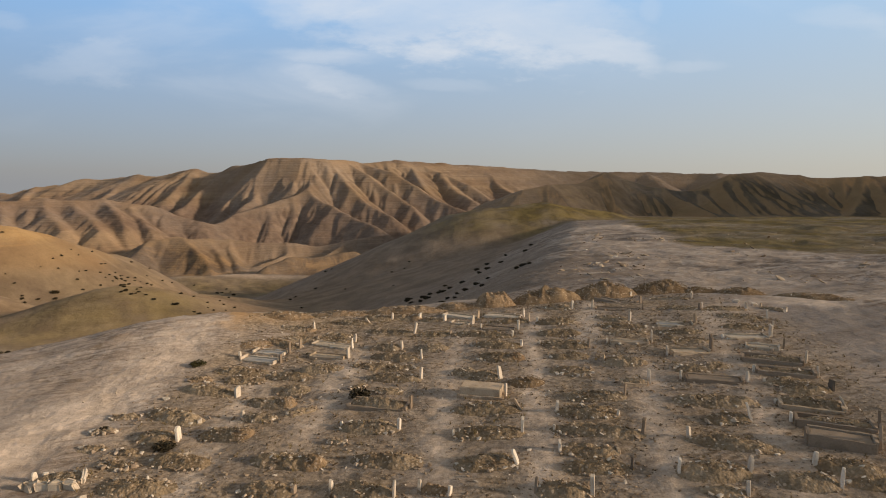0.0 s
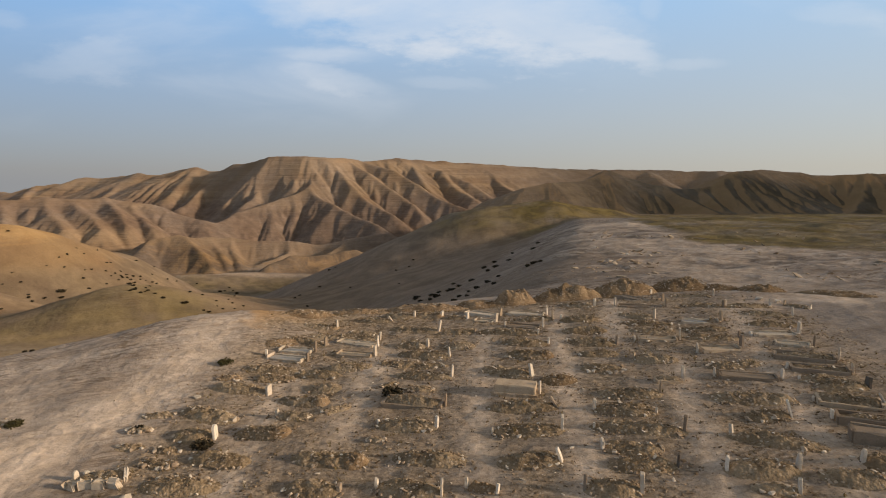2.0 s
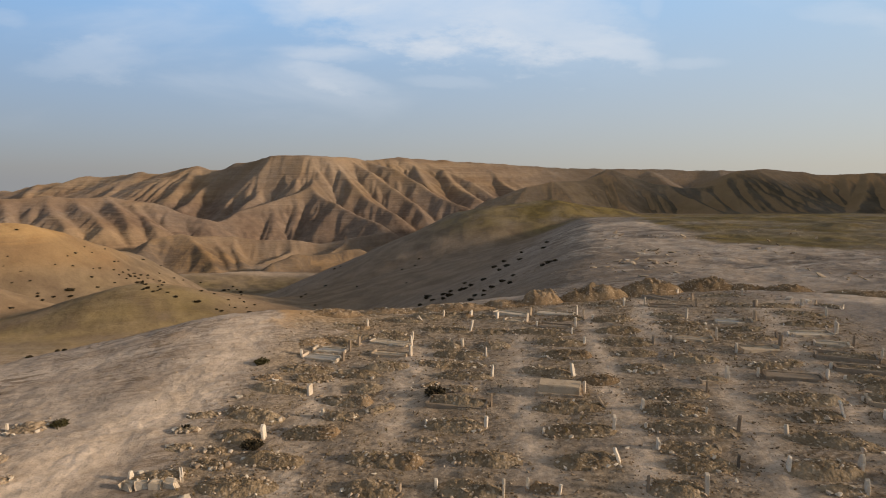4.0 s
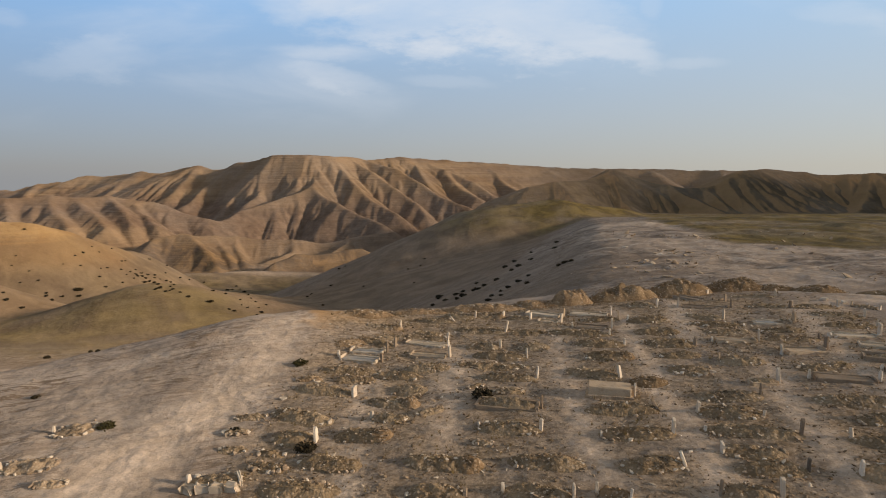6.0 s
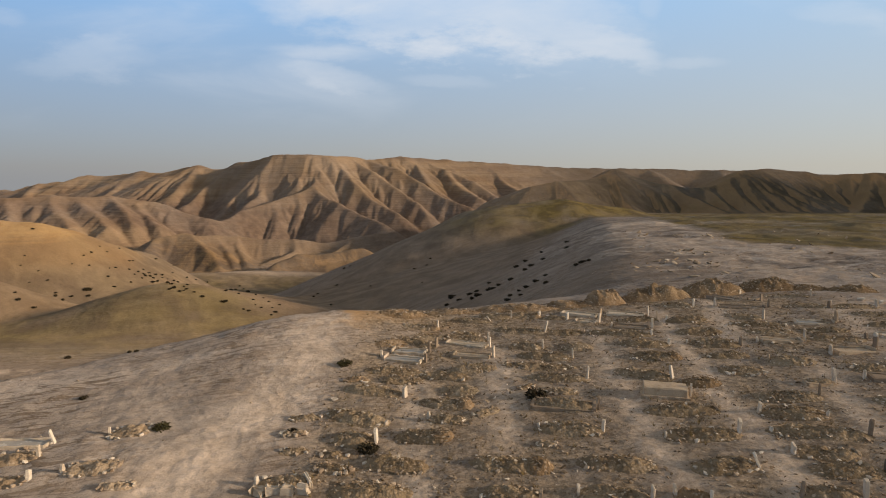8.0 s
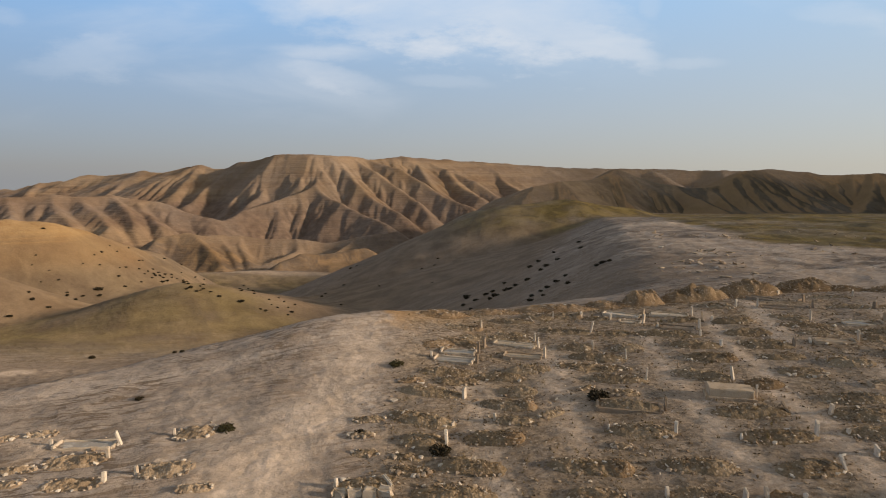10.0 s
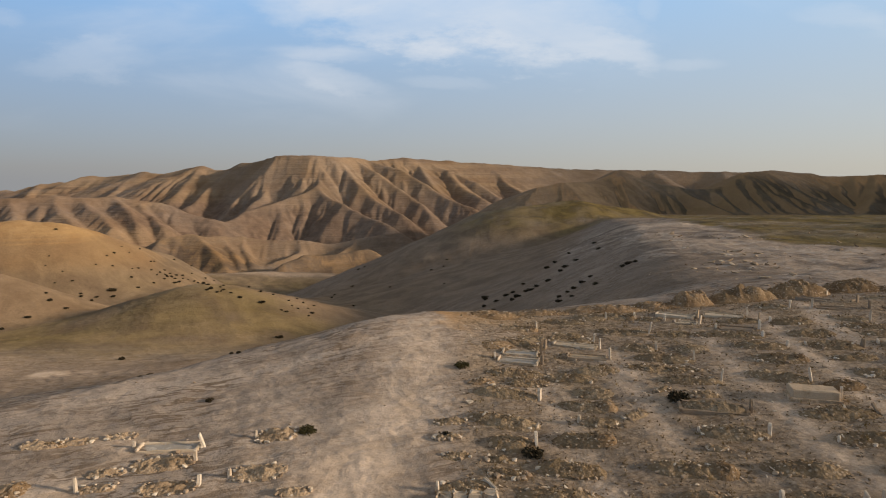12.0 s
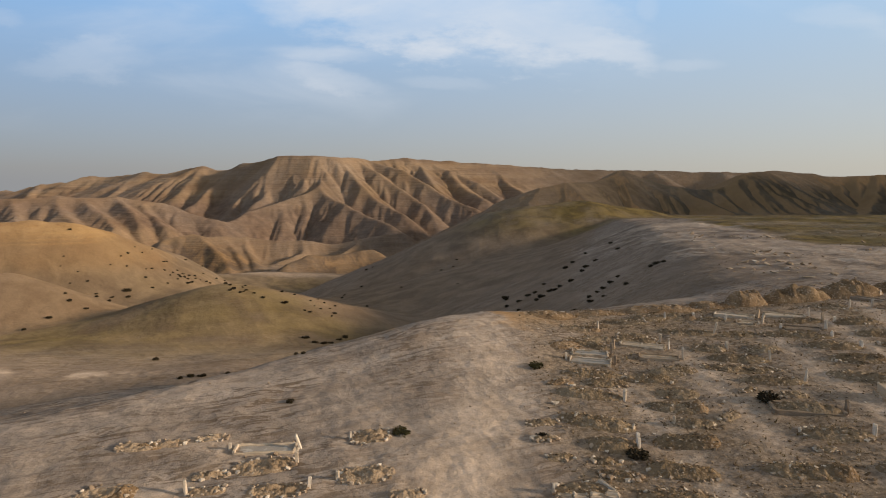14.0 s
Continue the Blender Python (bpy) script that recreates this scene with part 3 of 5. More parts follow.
    # a shallow hollow's dark is painted as the small spot at (-53.5, 66)
    # brown soil, also darkening the valley and far hills for their shade
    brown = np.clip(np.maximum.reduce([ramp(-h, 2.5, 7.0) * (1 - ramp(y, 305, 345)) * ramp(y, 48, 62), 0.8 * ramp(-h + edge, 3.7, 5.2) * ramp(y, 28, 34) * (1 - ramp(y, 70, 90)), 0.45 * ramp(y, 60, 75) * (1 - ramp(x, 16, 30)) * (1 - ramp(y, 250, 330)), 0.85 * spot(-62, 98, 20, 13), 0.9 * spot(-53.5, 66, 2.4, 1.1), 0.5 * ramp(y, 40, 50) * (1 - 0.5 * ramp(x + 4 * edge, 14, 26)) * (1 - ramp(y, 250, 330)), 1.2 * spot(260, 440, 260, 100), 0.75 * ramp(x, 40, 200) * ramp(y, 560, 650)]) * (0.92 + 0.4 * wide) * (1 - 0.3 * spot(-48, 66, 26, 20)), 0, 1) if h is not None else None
    if h is not None:
        return np.stack([olive, ochre, grave, np.clip(path * (0.9 + 0.4 * rough), 0, 1)], -1), brown
    return np.stack([olive, ochre, grave, np.clip(path * (0.9 + 0.4 * rough), 0, 1)], -1)


def make_ground():
    front = np.linspace(-50, 50, 911)
    turn = np.radians(np.concatenate([np.linspace(-180, -52, 30), front, np.linspace(52, 178, 30)]))
    reach = np.concatenate([np.linspace(0.5, 7.5, 8), np.geomspace(8, 60, 330), np.geomspace(60.6, 360, 190), np.linspace(362, 760, 215), np.geomspace(765, 1000, 50), np.geomspace(1015, 4900, 25)])
    rows, cols = len(reach), len(turn)
    x = -7 + reach[:, None] * np.sin(turn)[None]
    y = reach[:, None] * np.cos(turn)[None]
    h = land(x, y)
    verts = np.concatenate([np.stack([x, y, h], -1).reshape(-1, 3), [[-7, 0, float(land(-7.0, 0.0))]]])
    i, j = np.meshgrid(np.arange(rows - 1), np.arange(cols), indexing="ij")
    k = (j + 1) % cols
    quads = np.stack([i * cols + j, (i + 1) * cols + j, (i + 1) * cols + k, i * cols + k], -1).reshape(-1, 4)[:, ::-1]
    j = np.arange(cols)
    fan = np.stack([np.full(cols, rows * cols), j, (j + 1) % cols], -1)[:, ::-1]
    me = bpy.data.meshes.new("ground")
    me.vertices.add(len(verts))
    me.vertices.foreach_set("co", verts.astype(np.float32).ravel())
    loops = np.concatenate([quads.ravel(), fan.ravel()])
    me.loops.add(len(loops))
    me.loops.foreach_set("vertex_index", loops.astype(np.int32))
    starts = np.concatenate([np.arange(len(quads)) * 4, len(quads) * 4 + np.arange(cols) * 3])
    me.polygons.add(len(starts))
    me.polygons.foreach_set("loop_start", starts.astype(np.int32))
    me.update(calc_edges=True)
    me.polygons.foreach_set("use_smooth", np.ones(len(starts), bool))
    soil = me.attributes.new("soil", "FLOAT_COLOR", "POINT")
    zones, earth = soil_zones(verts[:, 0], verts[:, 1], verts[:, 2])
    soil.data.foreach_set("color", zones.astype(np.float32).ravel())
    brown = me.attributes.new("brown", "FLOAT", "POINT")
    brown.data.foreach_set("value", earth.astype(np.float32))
    me.materials.append(LAND)
    me.validate()
    return tagged(new("ground", me), "dusty desert hills of pale and ochre earth with eroded gullies", "ground", kind="structure")


make_ground()


# ---- stones, soil and plaster ----
def soil_colour(dark, light):
    def colour(n, p):
        own = n.add("ShaderNodeObjectInfo").outputs["Random"]
        a, b = n.noise(p, 1.1, 5, 0.6), n.noise(p, 9.0, 6, 0.7)
        base = n.mix(n.span(a, 0.3, 0.7), dark, light)
        base = n.mix(n.math("MULTIPLY", n.span(b, 0.52, 0.72), 0.6), base, rgb(0.498, 0.390, 0.282))
        base = n.mix(n.math("MULTIPLY", n.span(b, 0.46, 0.3), 0.55), base, rgb(0.080, 0.058, 0.036))
        cell = n.add("ShaderNodeTexVoronoi", None, Vector=p, Scale=9.0)
        pick = n.add("ShaderNodeSeparateColor", None, Color=cell.outputs["Color"]).outputs[0]
        base = n.mix(n.math("MULTIPLY", n.math("MULTIPLY", n.span(pick, 0.66, 0.74), n.span(cell.outputs["Distance"], 0.45, 0.3)), 0.7), base, rgb(0.530, 0.430, 0.319))
        return n.mix(0.5, base, n.mix(own, rgb(0.795, 0.730, 0.637), rgb(1.2, 1.2, 1.2)), "MULTIPLY")
    return colour


def gravel_height(n, p):
    cell = n.add("ShaderNodeTexVoronoi", None, Vector=p, Scale=13.0).outputs["Distance"]
    return n.math("ADD", n.math("MULTIPLY", cell, -0.6), n.noise(p, 6.0, 6, 0.7))


def stone_colour(dark, light, stain):
    def colour(n, p):
        own = n.add("ShaderNodeObjectInfo").outputs["Random"]
        isle = n.add("ShaderNodeNewGeometry").outputs["Random Per Island"]
        a, b = n.noise(p, 3.5, 5, 0.6), n.noise(p, 22.0, 5, 0.7)
        base = n.mix(n.math("FRACT", n.math("ADD", n.math("ADD", own, isle), n.math("MULTIPLY", a, 0.3))), dark, light)
        base = n.mix(n.math("MULTIPLY", n.span(a, 0.5, 0.72), 0.6), base, stain)
        return n.mix(0.4, base, n.mix(n.span(b, 0.3, 0.7), rgb(0.7, 0.7, 0.7), rgb(1.15, 1.15, 1.15)), "MULTIPLY")
    return colour


def stone_height(n, p):
    return n.noise(p, 16.0, 6, 0.65)


SOIL = material("grave_soil", soil_colour(rgb(0.205, 0.156, 0.100), rgb(0.350, 0.275, 0.182)), 0.95, gravel_height, 0.05)
UMBER = material("brown_dug_earth", soil_colour(rgb(0.168, 0.116, 0.068), rgb(0.285, 0.205, 0.122)), 0.95, gravel_height, 0.05)
OCHRE = material("ochre_soil", soil_colour(rgb(0.225, 0.156, 0.092), rgb(0.375, 0.272, 0.168)), 0.95, gravel_height, 0.05)
SANDY = material("sandy_soil", soil_colour(rgb(0.300, 0.228, 0.152), rgb(0.460, 0.360, 0.250)), 0.95, gravel_height, 0.04)
ROCK = material("limestone", stone_colour(rgb(0.276, 0.205, 0.137), rgb(0.594, 0.480, 0.355), rgb(0.212, 0.155, 0.100)), 0.85, stone_height, 0.015)
CHIP = material("stone_chips", stone_colour(rgb(0.145, 0.105, 0.066), rgb(0.42, 0.325, 0.225), rgb(0.16, 0.115, 0.07)), 0.9, stone_height, 0.015)
WHITE = material("white_headstone", stone_colour(rgb(0.52, 0.44, 0.34), rgb(0.74, 0.655, 0.535), rgb(0.42, 0.325, 0.22)), 0.75, stone_height, 0.006)
CEMENT = material("grey_cement", stone_colour(rgb(0.239, 0.182, 0.127), rgb(0.366, 0.287, 0.205), rgb(0.175, 0.128, 0.084)), 0.85, stone_height, 0.008)
DARK = material("dark_cement", stone_colour(rgb(0.138, 0.110, 0.082), rgb(0.212, 0.170, 0.127), rgb(0.095, 0.070, 0.050)), 0.85, stone_height, 0.008)
BLUE = material("bluish_plaster", stone_colour(rgb(0.360, 0.335, 0.296), rgb(0.488, 0.460, 0.414), rgb(0.286, 0.255, 0.214)), 0.8, stone_height, 0.006)
PALE = material("pale_plaster", stone_colour(rgb(0.477, 0.390, 0.282), rgb(0.636, 0.540, 0.419), rgb(0.350, 0.265, 0.173)), 0.8, stone_height, 0.006)
SAND = material("sandy_plaster", stone_colour(rgb(0.395, 0.303, 0.205), rgb(0.530, 0.418, 0.292), rgb(0.318, 0.220, 0.127)), 0.8, stone_height, 0.006)


def leaf_colour(dark, light):
    return lambda n, p: n.mix(n.add("ShaderNodeNewGeometry").outputs["Random Per Island"], dark, light)


LEAF = material("shrub_leaf", leaf_colour(rgb(0.020, 0.016, 0.009), rgb(0.056, 0.044, 0.022)), 0.8)
GREEN_LEAF = material("green_leaf", leaf_colour(rgb(0.032, 0.030, 0.011), rgb(0.101, 0.085, 0.033)), 0.8)
STRAW = material("dry_weed", leaf_colour(rgb(0.117, 0.085, 0.036), rgb(0.318, 0.240, 0.118)), 0.9)
TWIG = material("shrub_twig", lambda n, p: n.mix(n.noise(p, 30.0), rgb(0.064, 0.045, 0.027), rgb(0.148, 0.110, 0.068)), 0.9)
TONES = {"blue": BLUE, "pale": PALE, "sand": SAND, "grey": CEMENT, "dark": DARK, "soil": CEMENT}
dice = random.Random(11)


# ---- building blocks ----
def mesh_of(name, bm, mat, smooth=False):
    me = bpy.data.meshes.new(name)
    bm.to_mesh(me)
    bm.free()
    me.materials.append(mat)
    if smooth:
        me.polygons.foreach_set("use_smooth", np.ones(len(me.polygons), bool))
    return me


def part(name, shape, mat, parent, label="", at=None, smooth=False):
    """Links a bmesh, or a ready mesh, as one part under a thing."""
    ob = new(name, shape if isinstance(shape, bpy.types.Mesh) else mesh_of(name, shape, mat, smooth))
    ob.parent = parent
    if at is not None:
        ob.matrix_basis = at
    return tagged(ob, label) if label else ob


def rock_shape(seed, flat=0.7):
    """An angular stone about one metre across."""
    r = random.Random(seed)
    bm = bmesh.new()
    for _ in range(13):
        v = Vector((r.gauss(0, 1), r.gauss(0, 1), r.gauss(0, 1))).normalized() * r.uniform(0.38, 0.52)
        bm.verts.new((v.x * r.uniform(0.9, 1.3), v.y, v.z * flat))
    hull = bmesh.ops.convex_hull(bm, input=bm.verts)
    bmesh.ops.delete(bm, geom=[v for v in hull["geom_interior"] if isinstance(v, bmesh.types.BMVert)], context="VERTS")
    return bm


ROCKS = [mesh_of("stone", rock_shape(100 + i, 0.55 + 0.05 * i), ROCK) for i in range(8)]
PALE_ROCKS = [mesh_of("stone", rock_shape(200 + i, 0.6 + 0.05 * i), WHITE) for i in range(4)]


def slab_shape(length, width, height, rise=0.0, chamfer=0.025, wobble=0.012, sink=0.12, seed=0):
    """A worn block, its long side along x, its foot a little in the ground."""
    r = random.Random(seed)
    bm = bmesh.new()
    bmesh.ops.create_cube(bm, size=1.0)
    for v in bm.verts:
        v.co.x *= length
        v.co.y *= width
        v.co.z = (v.co.z + 0.5) * (height + sink) - sink
    bmesh.ops.bevel(bm, geom=bm.edges[:], offset=chamfer, segments=2, affect="EDGES", profile=0.6)
    cuts = [e for e in bm.edges if abs((e.verts[0].co - e.verts[1].co).x) > 0.5 * length]
    if length > 0.8:
        bmesh.ops.subdivide_edges(bm, edges=cuts, cuts=5, use_grid_fill=True)
    for v in bm.verts:
        if rise and v.co.z > 0.5 * height:
            v.co.z += rise * (1 - min(1, abs(v.co.y) / (0.5 * width)) ** 2)
        v.co += Vector((r.gauss(0, wobble), r.gauss(0, wobble), r.gauss(0, wobble)))
    return bm


def stone_slab(tall, wide, thick, style, seed):
    """An upright marker whose broad face looks along x: arched, square or rough at the top."""
    r = random.Random(seed)
    half = wide / 2
    if style == "arch":
        rim = [(-half, -0.2), (half, -0.2), (half, tall - half)] + [(half * math.cos(a), tall - half + half * math.sin(a)) for a in (0.5, 1.05, 1.57, 2.09, 2.64)] + [(-half, tall - half)]
    elif style == "rough":
        rim = [(-half, -0.2), (half, -0.2), (half * 1.1, tall * 0.5), (half * 0.8, tall * 0.85), (half * 0.2, tall), (-half * 0.6, tall * 0.9), (-half * 1.1, tall * 0.45)]
    else:
        slope = r.uniform(-0.05, 0.05)
        rim = [(-half, -0.2), (half, -0.2), (half * 0.97, tall * 0.5), (half * 0.93, tall + slope), (-half * 0.95, tall - slope), (-half, tall * 0.45)]
    bm = bmesh.new()
    face = bm.faces.new([bm.verts.new((-thick / 2, y, z)) for y, z in rim])
    grown = bmesh.ops.extrude_face_region(bm, geom=[face])
    bmesh.ops.translate(bm, verts=[v for v in grown["geom"] if isinstance(v, bmesh.types.BMVert)], vec=(thick, 0, 0))
    bmesh.ops.recalc_face_normals(bm, faces=bm.faces)
    bmesh.ops.bevel(bm, geom=bm.edges[:], offset=min(0.012, thick / 5), segments=1, affect="EDGES")
    for v in bm.verts:
        v.co += Vector((r.gauss(0, 0.004), r.gauss(0, 0.006), r.gauss(0, 0.005)))
    return bm


class Spot:
    """The ground about a place, in that place's own turned axes."""

    def __init__(self, x, y, angle):
        self.x, self.y, self.angle = x, y, radians(angle)
        self.z = float(near_ground(x, y))
        self.pose = pose(x, y, self.z, 0, 0, angle)

    def ground(self, u, v):
        u, v = np.asarray(u, float), np.asarray(v, float)
        c, s = math.cos(self.angle), math.sin(self.angle)
        return near_ground(self.x + c * u - s * v, self.y + s * u + c * v) - self.z


HEAPED = []  # where earth lies heaped: place, turn, length, width, height


def heap_shape(spot, length, width, height, seed, blunt=2.8, rough=0.085, across=20, lift=0.0, lumps=4.0):
    """Heaped earth that follows the ground and fades into it."""
    n = max(14, int(length * 20))
    if spot.x > -14:
        HEAPED.append((spot.x, spot.y, spot.angle, length, width, height + lift))
    u, v = np.meshgrid(np.linspace(-0.5, 0.5, n), np.linspace(-0.5, 0.5, across), indexing="ij")
    swell = 1 + 0.12 * fbm(u * 5 + seed, v * 3, 2, seed)
    r = (np.abs(2 * u) ** blunt + np.abs(2 * v) ** 2.0) / swell
    x, y = u * length * 1.12, v * width * 1.12 + 0.06 * np.sin(3 * u + seed)
    top = height * np.clip(1 - r, -0.35, 1) ** 1.0
    top = np.where(r < 1, height * (1 - r ** 1.3), -0.12 * np.clip(r - 1, 0, 1) - 0.01)
    top = top + rough * np.clip(1.15 - r, 0, 1) * (fbm(x * lumps + seed, y * lumps, 3, seed) + 0.75 * fbm(x * 2.5 * lumps, y * 2.5 * lumps + seed, 2, seed + 3))
    z = spot.ground(x, y) + top - 0.015 + lift
    bm = bmesh.new()
    grid = [[bm.verts.new((x[i, j], y[i, j], z[i, j])) for j in range(across)] for i in range(n)]
    for i in range(n - 1):
        for j in range(across - 1):
            bm.faces.new((grid[i][j], grid[i + 1][j], grid[i + 1][j + 1], grid[i][j + 1]))
    return bm


def marker(parent, spot, u, tall, style, wide, lean, seed, name="headstone"):
    mat = DARK if style == "dark" else CEMENT if seed % 7 == 3 else SAND if style == "rough" and seed % 3 == 0 else WHITE
    shape = stone_slab(tall, wide, dice.uniform(0.06, 0.1), style, seed)
    tilt = lean if lean else dice.uniform(-5, 5)
    return part(name, shape, mat, parent, at=pose(u, dice.uniform(-0.05, 0.05), float(spot.ground(u, 0)) - 0.02, dice.uniform(-3, 3), tilt, dice.uniform(-12, 12)))


def border_stones(parent, spot, length, width, count, big=0.16):
    for i in range(count):
        a = 2 * math.pi * (i + dice.uniform(-0.3, 0.3)) / count
        u, v = 0.5 * length * math.copysign(abs(math.cos(a)) ** 0.6, math.cos(a)), 0.5 * width * math.copysign(abs(math.sin(a)) ** 0.8, math.sin(a))
        u, v = u * dice.uniform(0.85, 1.04), v * dice.uniform(0.8, 1.08)
        size = big * dice.uniform(0.6, 1.35)
        mesh = dice.choice(PALE_ROCKS if dice.random() < 0.3 else ROCKS)
        at = pose(u, v, float(spot.ground(u, v)) + 0.22 * size, dice.uniform(-15, 15), dice.uniform(-15, 15), dice.uniform(0, 360)) @ Matrix.Diagonal((size, size, size, 1))
        part("stone", mesh, None, parent, at=at)


def kerb(parent, spot, length, width, height, mat, seed, thick=0.11):
    """Four low walls round a grave."""
    for i, (u, v, long, turn) in enumerate(((0, width / 2, length, 0), (0, -width / 2, length, 0), (length / 2, 0, width - 0.02, 90), (-length / 2, 0, width - 0.02, 90))):
        drop = 0.5 * (float(spot.ground(u, v)) + float(spot.ground(0.8 * u, 0.8 * v)))
        part("kerb", slab_shape(long, thick, height + (0.02 if turn else 0), 0, 0.015, 0.009, 0.22, seed + i), mat, parent, at=pose(u, v, drop, 0, 0, turn))


LABELS = {
    "mound": "low brown earth grave mound edged with loose stones",
    "slab": "plastered masonry slab grave on trodden earth",
    "kerbed": "earth grave mound inside a low cement kerb",
    "box": "weathered grey cement box grave filled with earth",
    "barrel": "pale plastered barrel-topped tomb on bare earth",
    "ring": "old sunken grave ringed with rough stones",
    "block": "earth grave edged with large pale stone blocks",
}


def grave(kind, x, y, length, angle, head=0.0, foot=0.0, style="", wide=0.0, lean=0.0, height=0.27, rocks=0, ochre=0, tone="grey", low=0):
    seed = int(abs(x * 131 + y * 977)) % 5000
    spot = Spot(x, y, angle)
    thing = new("grave")
    thing.empty_display_size = 0.3
    thing.matrix_world = spot.pose
    text = LABELS[kind]
    if kind == "slab":
        text = {"blue": "bluish plastered slab grave", "pale": "pale plastered slab grave", "sand": "sandy plastered slab grave", "grey": "flat grey cement slab grave", "dark": "dark weathered cement slab grave"}[tone] + (" with an upright headstone" if head else " on trodden earth")
    elif kind == "box" and tone == "grey":
        text = "raised grey cement box grave with a tall headstone"
    elif ochre:
        text = "small ochre earth heap over an old grave" if length < 1.1 else "earth grave mound with an ochre end painted as sunlit"
    elif kind == "mound" and head > 0.3:
        text = "brown earth grave mound with a leaning headstone" if abs(lean) > 9 else "brown earth grave mound with an upright pale headstone"
    tagged(thing, text, "grave", "graves in the burial ground")
    style = style or dice.choice(("square", "square", "rough", "arch"))
    wide = wide or dice.uniform(0.13, 0.23)
    width = 0.42 * length if length < 1.3 else dice.uniform(0.72, 0.95)
    soil = SANDY if x < -14 else OCHRE if ochre and length < 1.1 else SOIL
    height = 0.6 * height if x < -14 else height
    end = length / 2
    if kind in ("mound", "ring", "block"):
        low_top = 0.72 * height if kind == "mound" else 0.12
        part("mound", heap_shape(spot, length, width, low_top, seed), soil, thing, smooth=True)
        # the mound's sunlit right end, put in as a heap of brighter ochre
        if ochre and length >= 1.1:
            tip = Spot(x + math.cos(spot.angle) * end * 0.72, y + math.sin(spot.angle) * end * 0.72, angle)
            bm = heap_shape(tip, 0.75, width * 0.95, height * 0.95, seed + 5, 2.0, 0.09)
            bmesh.ops.translate(bm, verts=bm.verts, vec=(end * 0.72, 0, tip.z - spot.z))
            part("ochre_end", bm, OCHRE, thing, "ochre earth painted as the mound's sunlit end", smooth=True)
        border_stones(thing, spot, length, width, min(26, int(1.4 * rocks) + 6) if kind == "mound" else 18, 0.15 if kind == "mound" else 0.18)
        if kind == "block":
            for i in range(4):
                u = -end + 0.22 + i * (length - 0.3) / 3
                part("stone_block", slab_shape(0.36, 0.17, 0.2 + 0.04 * (i % 2), 0, 0.05, 0.03, 0.1, seed + i), PALE, thing, at=pose(u, -width / 2 - 0.04, float(spot.ground(u, -width / 2)), 0, 0, dice.uniform(-8, 8)))
            part("stone_block", slab_shape(0.7, 0.09, 0.14, 0, 0.025, 0.014, 0.1, seed + 9), WHITE, thing, at=pose(end - 0.1, 0.1, float(spot.ground(end, 0)), 0, 0, -60))
    elif kind == "slab":
        # a shallow cement frame round a sunken plastered cover
        mat, tall = TONES[tone], 0.06 if low else 0.10
        part("cover", slab_shape(0.9 * length - 0.02, 0.5, tall - 0.035, 0.01, 0.012, 0.005, 0.25, seed), mat, thing)
        kerb(thing, spot, 0.9 * length + 0.1, 0.6, tall, {"blue": PALE, "pale": PALE, "sand": SAND}.get(tone, CEMENT), seed, 0.07)
        border_stones(thing, spot, length + 0.2, 0.85, 9, 0.13)
    elif kind == "barrel":
        part("vault", slab_shape(length, 0.74, 0.34, 0.12, 0.03, 0.008, 0.25, seed), SAND, thing, smooth=False)
        part("plinth", slab_shape(length + 0.2, 0.86, 0.07, 0, 0.02, 0.012, 0.25, seed + 1), SAND, thing)
    elif kind == "kerbed":
        kerb(thing, spot, length, width, 0.11, SAND if seed % 2 else CEMENT, seed)
        part("mound", heap_shape(spot, length, width, 0.27, seed, 4.0), SOIL, thing, smooth=True)
        if rocks:
            border_stones(thing, spot, length + 0.1, width + 0.15, rocks, 0.2)
    else:
        kerb(thing, spot, length, 0.8 * width, 0.3 if tone == "grey" else 0.14, CEMENT, seed, 0.1)
        if tone == "grey":
            part("cover", slab_shape(length - 0.14, 0.8 * width - 0.14, 0.26, 0, 0.012, 0.006, 0.2, seed + 7), CEMENT, thing)
        else:
            part("mound", heap_shape(spot, length, width * 0.76, 0.12, seed, 5.0, 0.05, lift=0.03), SOIL, thing, smooth=True)
    if head:
        marker(thing, spot, end + (0.02 if kind in ("mound", "ring", "block") else 0.14), head, style, wide, lean, seed)
    if foot:
        marker(thing, spot, -end - (0.0 if kind in ("mound", "ring", "block") else 0.14), foot, "rough" if seed % 2 else "square", wide * 0.9, 0, seed + 2, "footstone")
    return thing


def earth_bank(x, y, length, width, height, angle, mat, label):
    spot = Spot(x, y, angle)
    seed = int(abs(x * 57 + y * 311))
    thing = new("earth_bank", mesh_of("earth_bank", heap_shape(spot, length, width, height, seed, 1.7, 0.36 * height, 30, 0.0, 1.4), mat, True))
    thing.matrix_world = spot.pose
    return tagged(thing, label, "earth bank", "spoil heaps behind the graves")


